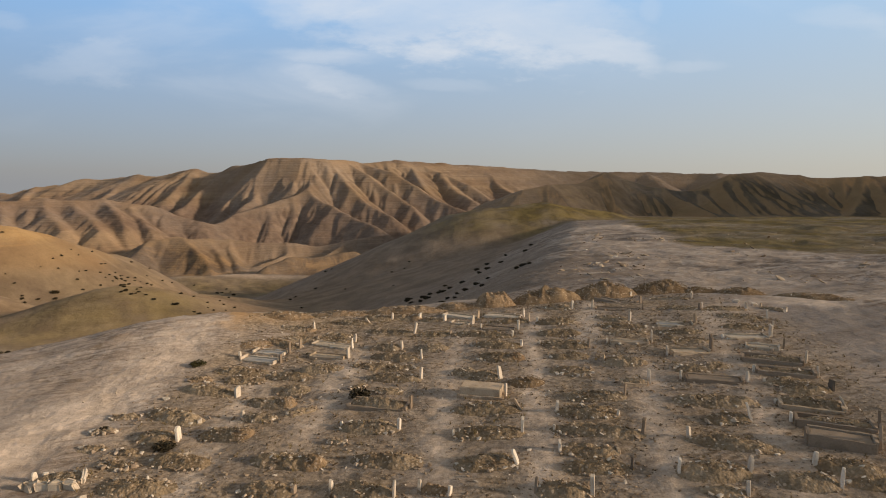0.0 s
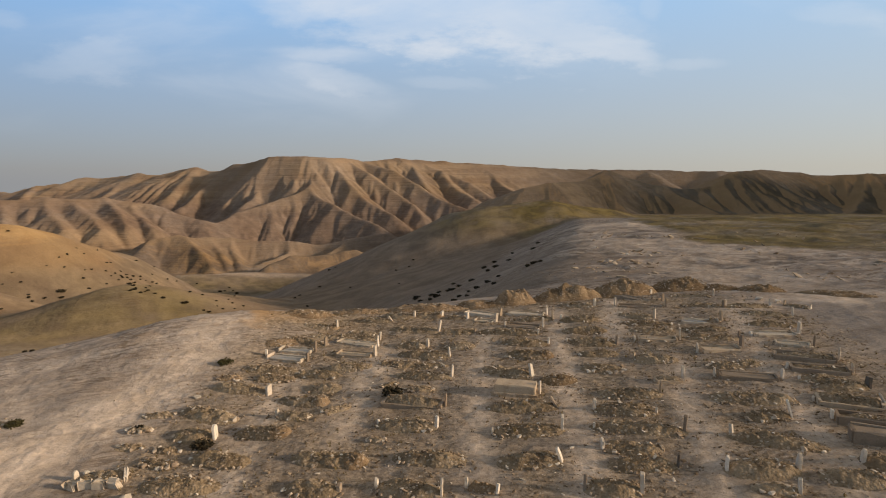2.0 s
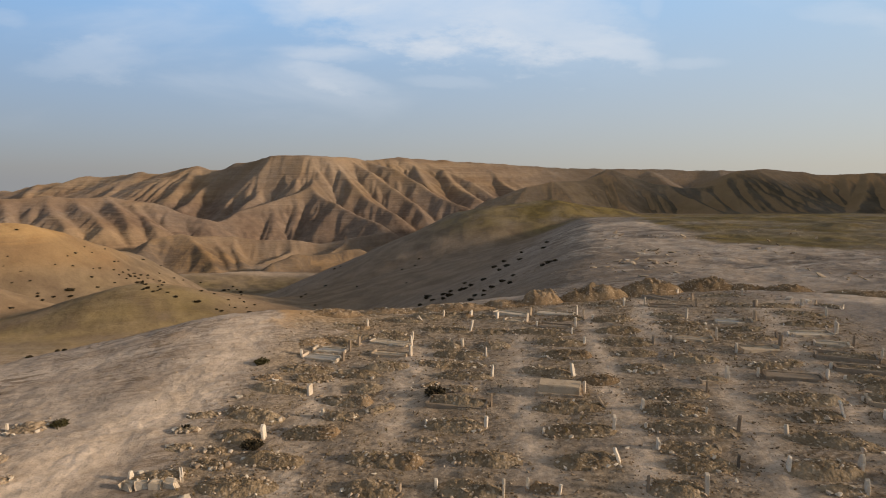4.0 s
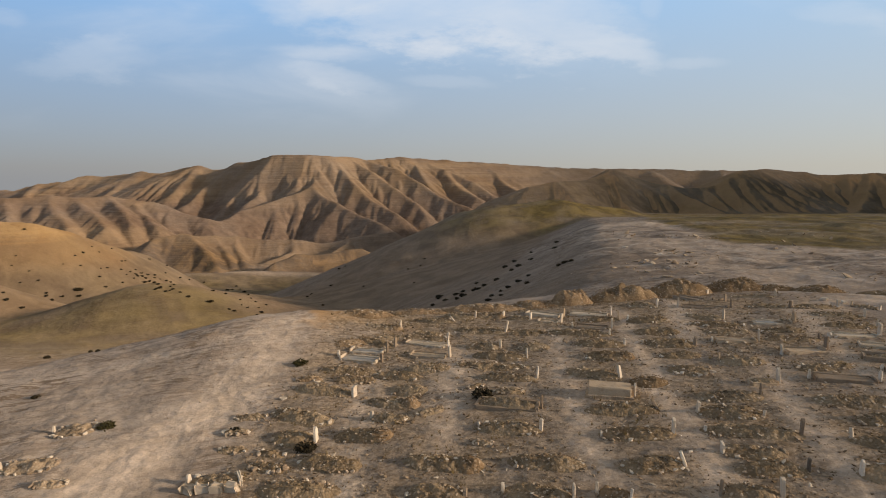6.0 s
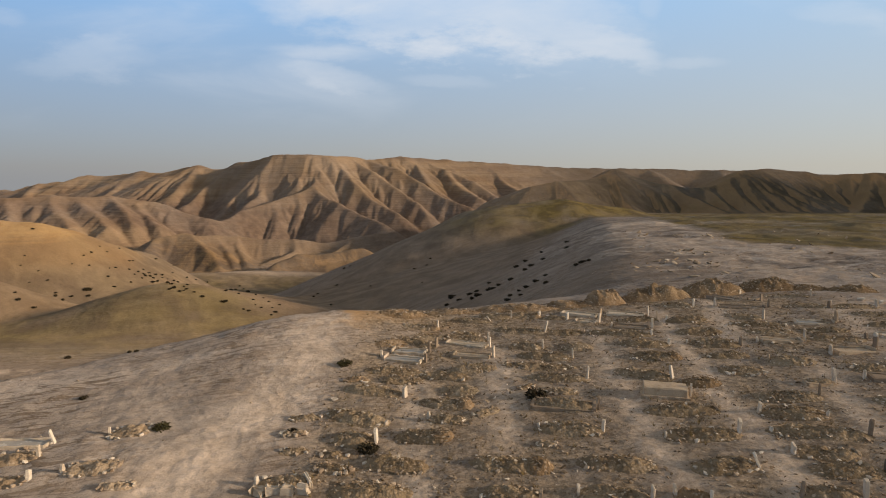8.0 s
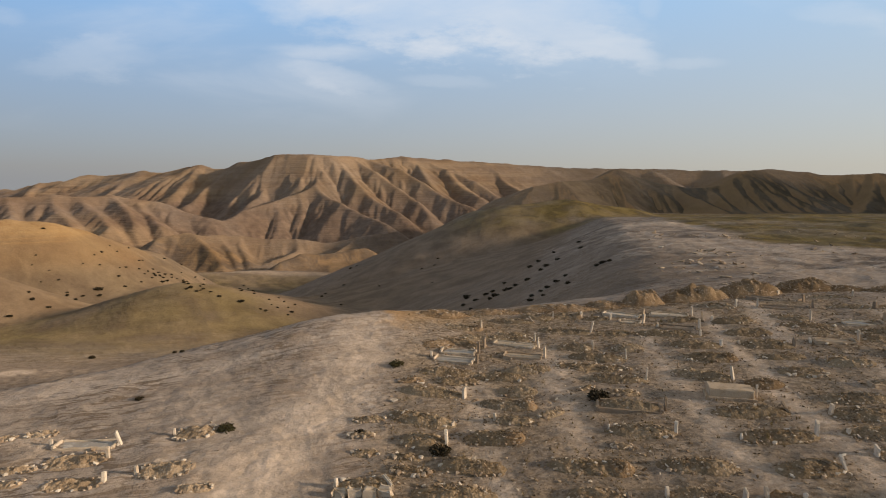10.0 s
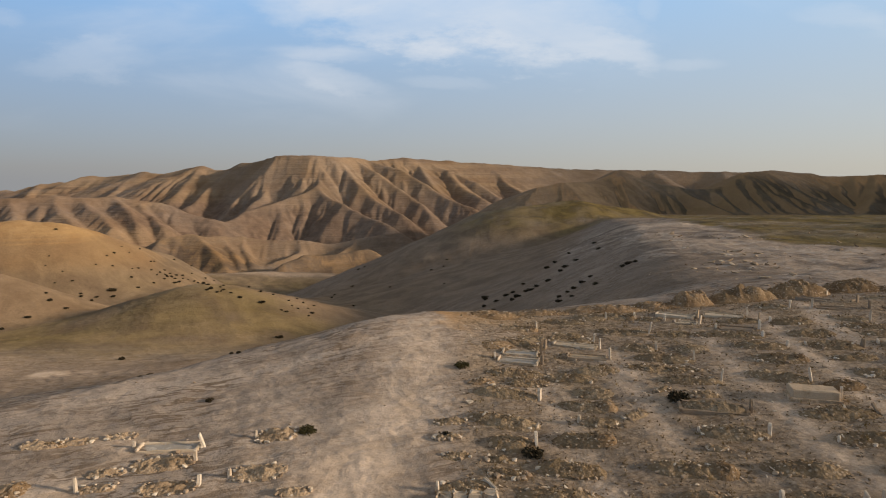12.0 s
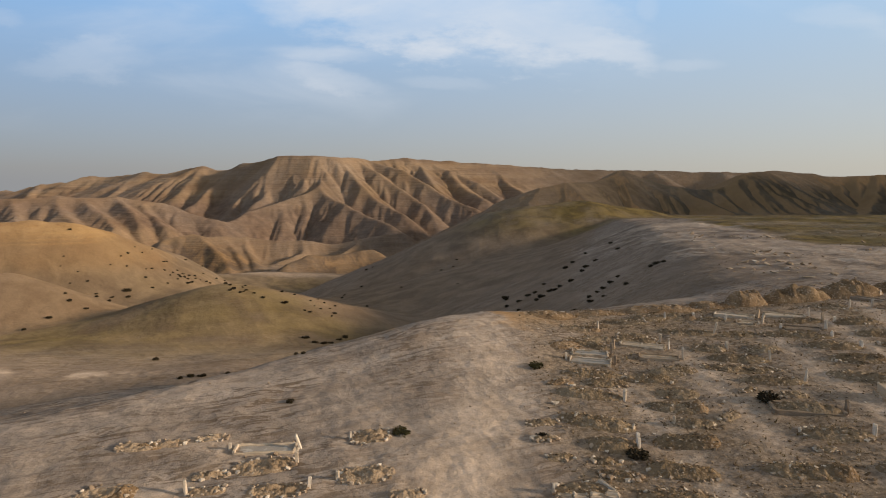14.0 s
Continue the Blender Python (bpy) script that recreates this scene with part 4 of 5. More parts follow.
def shrub_mesh(seed, leaves, mat, spread=1.0, blade=0.14):
    """A low round thorny shrub about one metre wide: many small leaves with gaps between them."""
    r = random.Random(seed)
    lobes = [(r.uniform(-0.28, 0.28), r.uniform(-0.28, 0.28), r.uniform(0.12, 0.3), r.uniform(0.16, 0.3)) for _ in range(8)]
    verts, faces = [], []
    for _ in range(leaves):
        cx, cy, cz, size = r.choice(lobes)
        d = Vector((r.gauss(0, 1), r.gauss(0, 1), r.gauss(0.25, 0.8))).normalized()
        p = Vector((cx, cy, cz)) + d * size * r.uniform(0.6, 1.1)
        p.z = max(0.01, p.z * spread)
        a = Vector((r.gauss(0, 1), r.gauss(0, 1), r.gauss(0, 1))).normalized()
        b = d.cross(a).normalized()
        long, thin = blade * r.uniform(0.6, 1.2), blade * 0.45
        k = len(verts)
        verts += [p - b * thin, p + d * long * 0.5 + a * long * 0.4, p + b * thin, p - d * long * 0.2 - a * long * 0.4]
        faces.append((k, k + 1, k + 2, k + 3))
    me = bpy.data.meshes.new("leaves")
    me.from_pydata(verts, [], faces)
    me.materials.append(mat)
    return me


def twig_shape(seed):
    r = random.Random(seed)
    bm = bmesh.new()
    for _ in range(9):
        tip = Vector((r.uniform(-0.4, 0.4), r.uniform(-0.4, 0.4), r.uniform(0.25, 0.5)))
        rod = bmesh.ops.create_cone(bm, segments=5, radius1=0.022, radius2=0.006, depth=tip.length, cap_ends=True)
        bmesh.ops.transform(bm, matrix=Matrix.Translation(tip / 2) @ tip.to_track_quat("Z", "Y").to_matrix().to_4x4(), verts=rod["verts"])
    return bm


CROWNS = [shrub_mesh(300 + i, 420, LEAF) for i in range(3)]
GREEN_CROWNS = [shrub_mesh(320 + i, 900, GREEN_LEAF, 0.8, 0.1) for i in range(2)]
TWIGS = mesh_of("twigs", twig_shape(5), TWIG)


def shrub(x, y, z, size, crown, label, group=""):
    thing = new("shrub")
    thing.empty_display_size = 0.3
    thing.matrix_world = pose(x, y, z - 0.04 * size, 0, 0, dice.uniform(0, 360)) @ Matrix.Diagonal((size, size, size * dice.uniform(0.6, 0.85), 1))
    tagged(thing, label, "shrub", group)
    part("leaves", crown, None, thing)
    part("twigs", TWIGS, None, thing)
    return thing


def scrub(places):
    """Dark thorn bushes dotted over the slopes."""
    xs, ys = np.array([p[0] for p in places]), np.array([p[1] for p in places])
    for (x, y, size), z in zip(places, land(xs, ys)):
        shrub(x, y, float(z), 2.6 * size * dice.uniform(0.8, 1.25), dice.choice(CROWNS), "small dark thorn bush on the bare slope", "thorn bushes on the slopes")


def scatter(name, label, shapes, places, mat, category, shards=False):
    """Many small pieces joined into one object: places are rows of x, y, z, size, turn."""
    verts, faces, count = [], [], 0
    for k, (x, y, z, size, turn) in enumerate(places):
        v, f = shapes[k % len(shapes)]
        c, s = math.cos(turn), math.sin(turn)
        p = v * size
        if shards:  # thin broken pieces lying askew
            long, tip = 0.8 + 0.8 * ((k * 0.618) % 1), 1.2 * ((k * 0.755) % 1) - 0.6
            p = p * np.array([long, 0.85, 0.3 + 0.4 * ((k * 0.413) % 1)])
            p = np.stack([p[:, 0] * math.cos(tip) - p[:, 2] * math.sin(tip), p[:, 1], p[:, 0] * math.sin(tip) + p[:, 2] * math.cos(tip)], -1)
        verts.append(np.stack([x + c * p[:, 0] - s * p[:, 1], y + s * p[:, 0] + c * p[:, 1], z + p[:, 2]], -1))
        faces += [tuple(i + count for i in g) for g in f]
        count += len(v)
    me = bpy.data.meshes.new(name)
    me.from_pydata(np.concatenate(verts).tolist(), [], faces)
    me.materials.append(mat)
    return tagged(new(name, me), label, category, kind="stuff")


def raw(me):
    return np.array([v.co[:] for v in me.vertices]), [tuple(p.vertices) for p in me.polygons]


# ---- the graves, row by row ----
grave("block", -10.95, 16.54, 1.52, -6, foot=0.3)
grave("ring", -9.75, 17.32, 1.21, -18)
grave("mound", -11.16, 18.49, 0.89, -9, height=0.2)
grave("mound", -9.87, 18.25, 0.90, -11, height=0.18)
grave("mound", -7.94, 17.41, 1.84, -17, rocks=8)
grave("mound", -8.49, 16.01, 2.10, -7, rocks=10)
grave("mound", -9.38, 19.20, 1.45, -10, head=0.5, wide=0.26, style="arch", rocks=4)
grave("ring", -11.42, 19.65, 0.83, -1)
grave("mound", -9.52, 20.79, 2.39, -27, head=0.18, rocks=5)
grave("mound", -11.31, 20.87, 1.12, -1, height=0.15, rocks=5)
grave("mound", -7.19, 19.13, 1.72, -15, ochre=1)
grave("mound", -9.13, 23.13, 2.42, -17, head=0.42, wide=0.26, style="square")
grave("mound", -10.04, 24.32, 1.00, -0, ochre=1, height=0.2)
grave("mound", -8.51, 25.22, 2.47, -10, height=0.22)
grave("slab", -8.27, 26.67, 1.77, -18, head=0.42, foot=0.32, style="square", tone="blue")
grave("slab", -8.05, 27.66, 1.57, -12, head=0.55, style="arch", tone="blue")
grave("mound", -7.74, 28.83, 2.11, -33, head=0.5, style="arch", height=0.15)
grave("slab", -5.39, 28.58, 2.02, -24, head=0.5, tone="pale", low=1)
grave("slab", -5.22, 26.92, 1.68, -16, head=0.5, tone="sand")
grave("mound", -5.52, 29.57, 2.39, -16, head=0.42, height=0.14)
grave("mound", -8.17, 24.28, 1.60, -12, height=0.2, rocks=4)
grave("mound", -6.47, 24.62, 2.04, -15, height=0.2)
grave("mound", -6.44, 21.84, 1.89, -18, ochre=1)
grave("mound", -6.41, 20.29, 1.25, -16, foot=0.3, rocks=5)
grave("mound", -5.08, 20.83, 1.15, 41, height=0.15, rocks=2)
grave("mound", -4.59, 17.10, 2.20, -13, rocks=12, ochre=1)
grave("mound", -1.67, 16.79, 2.03, -11, rocks=16)
grave("mound", -4.78, 15.53, 1.51, -10, head=0.25, rocks=6)
grave("mound", -2.18, 15.18, 1.78, -16, head=0.42, foot=0.32, rocks=6)
grave("mound", -0.28, 14.97, 0.81, -18, head=0.25, foot=0.35, rocks=5, ochre=1)
grave("mound", -2.46, 19.22, 2.00, -17, head=0.42, foot=0.2, rocks=10)
grave("kerbed", -2.33, 20.98, 2.09, -14, head=0.5, style="rough")
grave("mound", -2.13, 22.24, 1.11, -3, height=0.2, rocks=8)
grave("mound", -3.37, 18.30, 0.63, -18, height=0.15, rocks=5)
grave("mound", -2.03, 23.70, 2.24, -14, head=0.55)
grave("mound", -3.39, 22.90, 0.78, 28, height=0.15, rocks=5)
grave("mound", -5.26, 25.26, 1.84, -4, rocks=5)
grave("mound", -5.91, 23.01, 1.38, -16, height=0.22)
grave("mound", -2.08, 26.22, 2.30, -18, head=0.45, rocks=4)
grave("mound", -2.73, 27.81, 1.55, -16, head=0.42, wide=0.26)
grave("mound", -0.49, 27.23, 1.36, -18, height=0.25)
grave("mound", -2.58, 25.15, 2.98, -14, height=0.12, rocks=8)
grave("mound", -2.72, 30.39, 2.56, -17, head=0.6, height=0.18, lean=12)
grave("mound", -0.47, 29.71, 1.61, -18, head=0.25, height=0.15)
grave("mound", -7.66, 31.45, 1.79, -12, head=0.5, height=0.16, ochre=1)
grave("mound", -7.13, 29.83, 1.69, -9, head=0.2, height=0.12)
grave("mound", -5.36, 30.20, 1.52, -19, height=0.14, rocks=5)
grave("mound", -5.03, 32.51, 2.16, -17, head=0.4, lean=-35, height=0.16)
grave("mound", -3.70, 33.02, 1.77, -13, head=0.38, style="square", wide=0.3)
grave("mound", -2.01, 33.02, 1.44, -22, head=0.38, style="square", wide=0.3, ochre=1)
grave("slab", 0.87, 32.81, 1.98, -31, head=0.5, tone="pale")
grave("mound", -0.60, 32.35, 1.39, -22, head=0.35, style="square", wide=0.3, height=0.15)
grave("slab", 0.90, 31.44, 1.03, -25, head=0.5, tone="pale", low=1)
grave("slab", 2.77, 29.85, 1.62, -19, head=0.5, foot=0.25, tone="grey", low=1)
grave("slab", 3.17, 32.21, 2.00, -20, head=0.5, tone="pale", low=1)
grave("mound", 3.57, 31.02, 1.60, -9, head=0.5, height=0.15)
grave("mound", 1.82, 28.95, 3.01, -19, head=0.3, height=0.2, rocks=5)
grave("mound", 2.46, 27.09, 2.08, -16, head=0.35, foot=0.2, rocks=6)
grave("mound", 2.34, 25.31, 1.88, -17, ochre=1, rocks=8)
grave("mound", 1.23, 23.46, 2.18, -34, head=0.55, lean=-10, rocks=10)
grave("barrel", 1.36, 21.45, 1.46, -15, head=0.5)
grave("mound", 1.41, 20.09, 2.32, -11, head=0.45, lean=-32, rocks=8)
grave("mound", 1.32, 18.24, 2.11, -6, head=0.5, foot=0.25, rocks=18)
grave("mound", 1.15, 16.28, 1.73, -5, head=0.45, lean=-22, rocks=8)
grave("mound", 5.67, 30.28, 1.93, -19, foot=0.3, rocks=10)
grave("mound", 6.18, 33.45, 2.00, -32, head=0.5, height=0.2, rocks=6)
grave("mound", 5.42, 28.29, 1.93, -17, height=0.25, rocks=8)
grave("mound", 5.32, 26.57, 2.11, -18, head=0.45, foot=0.2, rocks=4)
grave("mound", 5.23, 25.04, 1.58, -10, height=0.18, rocks=3)
grave("ring", 5.01, 23.26, 1.64, -19)
grave("mound", 5.23, 20.59, 1.99, -10, head=0.5, rocks=8)
grave("mound", 4.65, 19.26, 1.93, -16, head=0.2, foot=0.4, rocks=6)
grave("mound", 4.63, 17.81, 2.59, -15, head=0.55, foot=0.2, rocks=4)
grave("mound", 4.09, 16.66, 1.60, -12, head=0.15, foot=0.3, height=0.15, rocks=6)
grave("mound", 4.12, 15.69, 1.72, -9, head=0.4, style="dark", rocks=3)
grave("mound", 2.98, 14.58, 1.37, -12, head=0.55, foot=0.45, rocks=3)
grave("slab", 10.00, 34.68, 3.04, -56, head=0.4, tone="dark", low=1)
grave("slab", 9.32, 32.29, 2.34, -17, head=0.5, foot=0.5, tone="dark", low=1)
grave("mound", 10.73, 37.65, 2.33, -54, head=0.3, height=0.15)
grave("mound", 8.63, 29.09, 2.23, -23, head=0.1, height=0.18, rocks=7)
grave("mound", 8.58, 30.50, 1.76, -35, head=0.5, height=0.14)
grave("mound", 8.48, 27.84, 1.92, -17, height=0.16)
grave("slab", 8.19, 26.38, 1.61, -11, head=0.55, tone="sand", foot=0.2)
grave("mound", 7.25, 23.91, 1.62, -22, rocks=9, foot=0.3)
grave("kerbed", 6.92, 21.63, 0.85, -5, head=0.6)
grave("slab", 11.11, 28.85, 1.62, -13, head=0.55, tone="blue", low=1)
grave("mound", 10.84, 27.54, 1.85, -18, height=0.14)
grave("mound", 10.59, 26.20, 2.07, -14, head=0.35, height=0.16)
grave("slab", 10.11, 24.58, 1.54, 0, head=0.55, foot=0.45, tone="sand")
grave("mound", 9.89, 22.74, 2.06, 1, rocks=6, height=0.2)
grave("slab", 9.76, 21.49, 1.95, -16, head=0.4, foot=0.35, tone="grey")
grave("mound", 8.98, 19.56, 2.51, -11, rocks=14)
grave("mound", 8.79, 18.24, 1.31, -12, head=0.6, lean=-16, rocks=5)
grave("mound", 8.17, 16.58, 2.34, -26, foot=0.35, rocks=14)
grave("mound", 6.97, 15.10, 1.77, -6, head=0.45, foot=0.45, height=0.32)
grave("mound", 6.80, 14.11, 1.05, -14, head=0.4, rocks=4, height=0.18)
grave("mound", 8.93, 14.40, 1.49, -18, head=0.55, rocks=6, height=0.35)
grave("box", 10.94, 16.19, 1.57, -27, head=0.75, tone="grey")
grave("box", 11.58, 17.48, 1.96, -25, head=0.6, foot=0.3, tone="soil")
grave("mound", 10.31, 14.92, 1.50, -18, foot=0.4, height=0.25)
grave("mound", 10.45, 14.08, 1.16, -19, height=0.25)
grave("kerbed", 11.77, 18.96, 1.73, -24, head=0.5, foot=0.15, lean=-30)
grave("mound", 12.06, 20.72, 1.53, -21, foot=0.2, rocks=8)
# the dark headstone stands in for the shade left of this stone
grave("mound", 12.36, 20.19, 1.53, -9, head=0.38, style="dark", wide=0.34)
grave("box", 12.45, 21.66, 1.81, -23, head=0.35, foot=0.25, tone="soil")
grave("box", 12.70, 23.04, 1.99, -26, head=0.5, tone="soil")
grave("slab", 13.23, 24.75, 1.23, -25, head=0.5, tone="pale")
grave("slab", 13.29, 26.22, 1.71, -5, head=0.55, tone="pale", low=1, foot=0.2)
grave("mound", 13.97, 27.65, 2.17, -16, head=0.4, height=0.2)
grave("mound", 14.70, 29.55, 2.18, -18, head=0.5, height=0.18)
grave("mound", 14.47, 31.11, 2.37, -2, head=0.4, foot=0.4, height=0.15)
grave("mound", 16.95, 30.91, 1.23, -48, head=0.3, foot=0.3, height=0.14, rocks=5)
grave("mound", 12.47, 31.77, 2.09, -24, head=0.4, height=0.16)
grave("mound", 12.93, 34.36, 2.22, -33, head=0.4, height=0.14)
grave("slab", -20.19, 19.36, 1.90, 4, head=0.48, foot=0.25, tone="blue", lean=-18, low=1, style="square", wide=0.11)
grave("mound", -19.90, 18.33, 1.76, 9, head=0.42, wide=0.12, rocks=14)
grave("mound", -19.14, 16.88, 1.58, 5, head=0.34, rocks=16, style="square", wide=0.2, height=0.2)
grave("mound", -16.86, 17.56, 1.55, 8, foot=0.3, rocks=16)
grave("mound", -16.99, 20.06, 1.31, 12, foot=0.3, rocks=18, height=0.25)
grave("mound", -15.62, 16.56, 0.94, 9, rocks=10)
grave("mound", -21.10, 16.87, 1.03, 8, foot=0.45, wide=0.12, rocks=4, ochre=1, height=0.2)
grave("mound", -24.32, 19.48, 1.26, 7, ochre=1, height=0.16, rocks=6)
grave("mound", -23.34, 19.80, 1.06, 5, ochre=1, height=0.16, rocks=6)
grave("mound", -22.09, 20.04, 1.06, 5, ochre=1, height=0.16, rocks=6)
grave("mound", -21.31, 17.70, 1.07, 10, ochre=1, height=0.16, rocks=6)
grave("mound", -23.83, 16.78, 1.35, 6, ochre=1, height=0.16, rocks=6)
scrub([(-21.1, 28.7, 0.14), (-21.4, 28.7, 0.11), (-27.3, 65.3, 0.32), (-28.1, 65.7, 0.32), (-26.6, 65.9, 0.29), (-29.7, 67.5, 0.29), (-26.1, 68.4, 0.26), (-25.7, 70.1, 0.27), (-66.8, 75.9, 0.25), (-31.6, 76.1, 0.17), (-31.0, 76.1, 0.21), (-39.6, 76.4, 0.21), (-41.0, 76.4, 0.17), (-36.9, 76.7, 0.21), (-34.3, 76.8, 0.29), (-40.8, 77.1, 0.25), (-39.5, 77.1, 0.17), (-28.4, 77.1, 0.17), (-38.2, 77.3, 0.17), (-39.3, 77.7, 0.17), (-40.1, 78.8, 0.17), (-41.8, 78.8, 0.21), (-30.2, 78.8, 0.13), (-28.4, 78.9, 0.22), (-31.0, 79.2, 0.13), (-42.6, 79.5, 0.22), (-40.1, 80.0, 0.13), (-29.3, 80.7, 0.18), (-66.5, 80.7, 0.31), (-32.1, 81.6, 0.18)])
scrub([(-36.3, 83.1, 0.18), (-34.6, 83.3, 0.14), (-30.5, 83.6, 0.18), (-29.2, 83.9, 0.18), (-64.1, 85.1, 0.28), (-66.9, 85.8, 0.28), (-31.9, 85.8, 0.14), (-68.7, 87.9, 0.19), (-66.6, 95.3, 0.31), (-74.9, 107.1, 0.29), (-79.8, 107.6, 0.18), (-75.4, 107.7, 0.23), (-73.1, 108.3, 0.30), (-77.8, 109.2, 0.18), (-71.0, 109.7, 0.42), (-82.8, 109.8, 0.18), (-79.8, 110.1, 0.18), (-71.8, 111.5, 0.55), (-83.3, 111.8, 0.18), (-76.5, 114.8, 0.19), (-69.2, 115.7, 0.25), (-74.8, 117.3, 0.19), (-71.5, 117.6, 0.26), (-85.8, 118.5, 0.32), (-76.7, 118.8, 0.19), (-72.5, 120.4, 0.26), (-68.4, 120.4, 0.26), (-76.5, 121.6, 0.33), (-72.2, 122.0, 0.27), (-69.8, 124.4, 0.27)])
scrub([(-68.4, 124.8, 0.27), (-71.1, 125.2, 0.27), (-66.8, 125.6, 0.41), (-76.0, 126.0, 0.21), (-77.6, 126.4, 0.21), (-70.2, 126.8, 0.28), (-29.8, 126.8, 0.28), (-68.7, 127.2, 0.35), (-69.3, 127.6, 0.35), (-66.9, 128.0, 0.28), (-68.5, 128.4, 0.35), (-67.9, 128.8, 0.35), (-73.1, 129.2, 0.21), (-69.5, 130.0, 0.28), (-70.6, 130.0, 0.21), (-73.4, 131.2, 0.29), (-10.9, 131.6, 0.22), (-69.1, 132.0, 0.29), (-68.0, 132.8, 0.22), (-77.5, 133.6, 0.22), (-69.0, 134.8, 0.29), (-67.7, 134.8, 0.22), (-67.2, 136.4, 0.30), (-66.7, 137.6, 0.30), (-49.4, 138.4, 0.23), (-70.4, 143.6, 0.39), (-76.3, 148.0, 0.32), (-24.1, 148.4, 0.32), (-69.6, 149.2, 0.33), (-74.2, 152.4, 0.25)])
scrub([(-68.9, 152.8, 0.25), (-40.4, 158.0, 0.34), (-41.1, 166.8, 0.36), (-14.3, 168.8, 0.37), (-10.8, 169.6, 0.28), (-10.0, 174.8, 0.29), (-37.7, 177.6, 0.39), (-36.7, 198.4, 0.43), (-38.7, 198.8, 0.43), (-87.5, 250.0, 0.68), (-98.1, 260.8, 0.57), (-96.9, 263.6, 0.57), (-94.1, 265.6, 0.43), (-112.0, 271.6, 0.44), (-97.7, 272.0, 0.44), (-39.1, 52.0, 0.28), (-33.6, 44.0, 0.22), (-32.9, 44.4, 0.2), (-32.2, 44.6, 0.28), (-30.6, 45.2, 0.18), (-30.0, 45.0, 0.3), (-2.1, 57.8, 0.24), (1.1, 59.1, 0.24), (-0.1, 59.3, 0.24), (3.9, 61.6, 0.24), (0.4, 62.1, 0.24), (1.5, 62.8, 0.24), (2.4, 63.9, 0.24), (3.6, 65.7, 0.24), (5.0, 67.7, 0.24)])
scrub([(-5.3, 72.7, 0.24), (-2.8, 74.9, 0.24), (-2.1, 75.8, 0.36), (-0.1, 78.2, 0.36), (-0.7, 78.6, 0.36), (0.9, 79.2, 0.36), (-6.0, 79.6, 0.36), (2.4, 80.2, 0.36), (-4.3, 80.3, 0.36), (-4.4, 80.7, 0.36), (-2.9, 81.9, 0.36), (-1.9, 82.7, 0.36), (5.1, 85.2, 0.36), (-5.1, 86.8, 0.36), (0.2, 87.6, 0.36), (6.5, 88.7, 0.36), (-5.1, 88.9, 0.36), (8.8, 92.6, 0.36), (12.8, 94.9, 0.36), (5.4, 97.9, 0.36), (7.5, 101.5, 0.36), (11.3, 108.9, 0.36), (15.8, 109.8, 0.36)])

# ---- spoil heaps behind the graves ----
earth_bank(0.8, 35.9, 3.2, 1.5, 0.35, -10, OCHRE, "long bank of bright ochre dug earth")
earth_bank(3.0, 36.0, 2.6, 1.7, 0.8, 6, OCHRE, "pointed heap of pale ochre dug earth")
earth_bank(6.2, 36.7, 4.2, 2.0, 0.75, 4, UMBER, "broad bank of brown dug earth and stones")
earth_bank(9.9, 37.4, 4.0, 2.2, 0.85, 6, UMBER, "broad heap of brown dug earth and stones")
earth_bank(13.6, 38.0, 4.0, 2.2, 0.7, -8, UMBER, "dark brown heap of dug earth")
earth_bank(15.8, 37.4, 2.4, 1.8, 0.32, -20, UMBER, "small brown heap of dug earth")
earth_bank(17.9, 36.2, 2.6, 1.8, 0.36, -12, UMBER, "pointed dark brown heap of dug earth")
earth_bank(20.6, 33.6, 3.6, 1.3, 0.2, -40, UMBER, "low spread bank of brown dug earth")
earth_bank(-2.2, 35.4, 4.6, 1.6, 0.38, -4, OCHRE, "low bank of reddish dug earth")
earth_bank(-6.0, 34.9, 3.4, 1.3, 0.28, -6, OCHRE, "low bank of reddish dug earth")
earth_bank(-8.6, 33.6, 2.6, 1.5, 0.28, 8, OCHRE, "low spread heap of reddish earth")
earth_bank(-8.9, 28.6, 1.6, 1.0, 0.1, 20, OCHRE, "small heap of reddish earth behind a slab grave")
earth_bank(3.1, 22.4, 1.3, 0.9, 0.28, -15, UMBER, "small pointed heap of brown earth among graves")

# ---- shrubs about the graves ----
# the shrub at (-11.55, 19.75) is added in place of a dark hole
for x, y, size, green in ((-3.05, 21.85, 0.85, 0), (-8.78, 18.42, 0.75, 0), (-10.7, 25.9, 0.65, 1), (-11.55, 19.75, 0.5, 0), (-16.05, 20.25, 0.75, 1), (-20.3, 23.1, 0.35, 0)):
    if green:
        shrub(x, y, float(near_ground(x, y)), size, GREEN_CROWNS[int(y) % 2], "low green-brown shrub on pale dust", "shrubs about the graves")
    else:
        shrub(x, y, float(near_ground(x, y)), size, CROWNS[int(y) % 3], "dark withered shrub beside a grave", "shrubs about the graves")

for x, size in ((8.0, 0.7), (8.7, 1.0), (9.3, 0.8)):
    shrub(x, 66.3, float(near_ground(x, 66.3)), size, CROWNS[1], "dark thorn bush in a row on the slope", "thorn bushes on the slopes")

# ---- single pale stones ----
def lone_stone(x, y, size, flat, label):
    thing = new("boulder", dice.choice(PALE_ROCKS))
    thing.matrix_world = pose(x, y, float(near_ground(x, y)) + 0.2 * size * flat, 0, 0, dice.uniform(0, 360)) @ Matrix.Diagonal((size, size, size * flat, 1))
    return tagged(thing, label, "stone", "single pale stones")


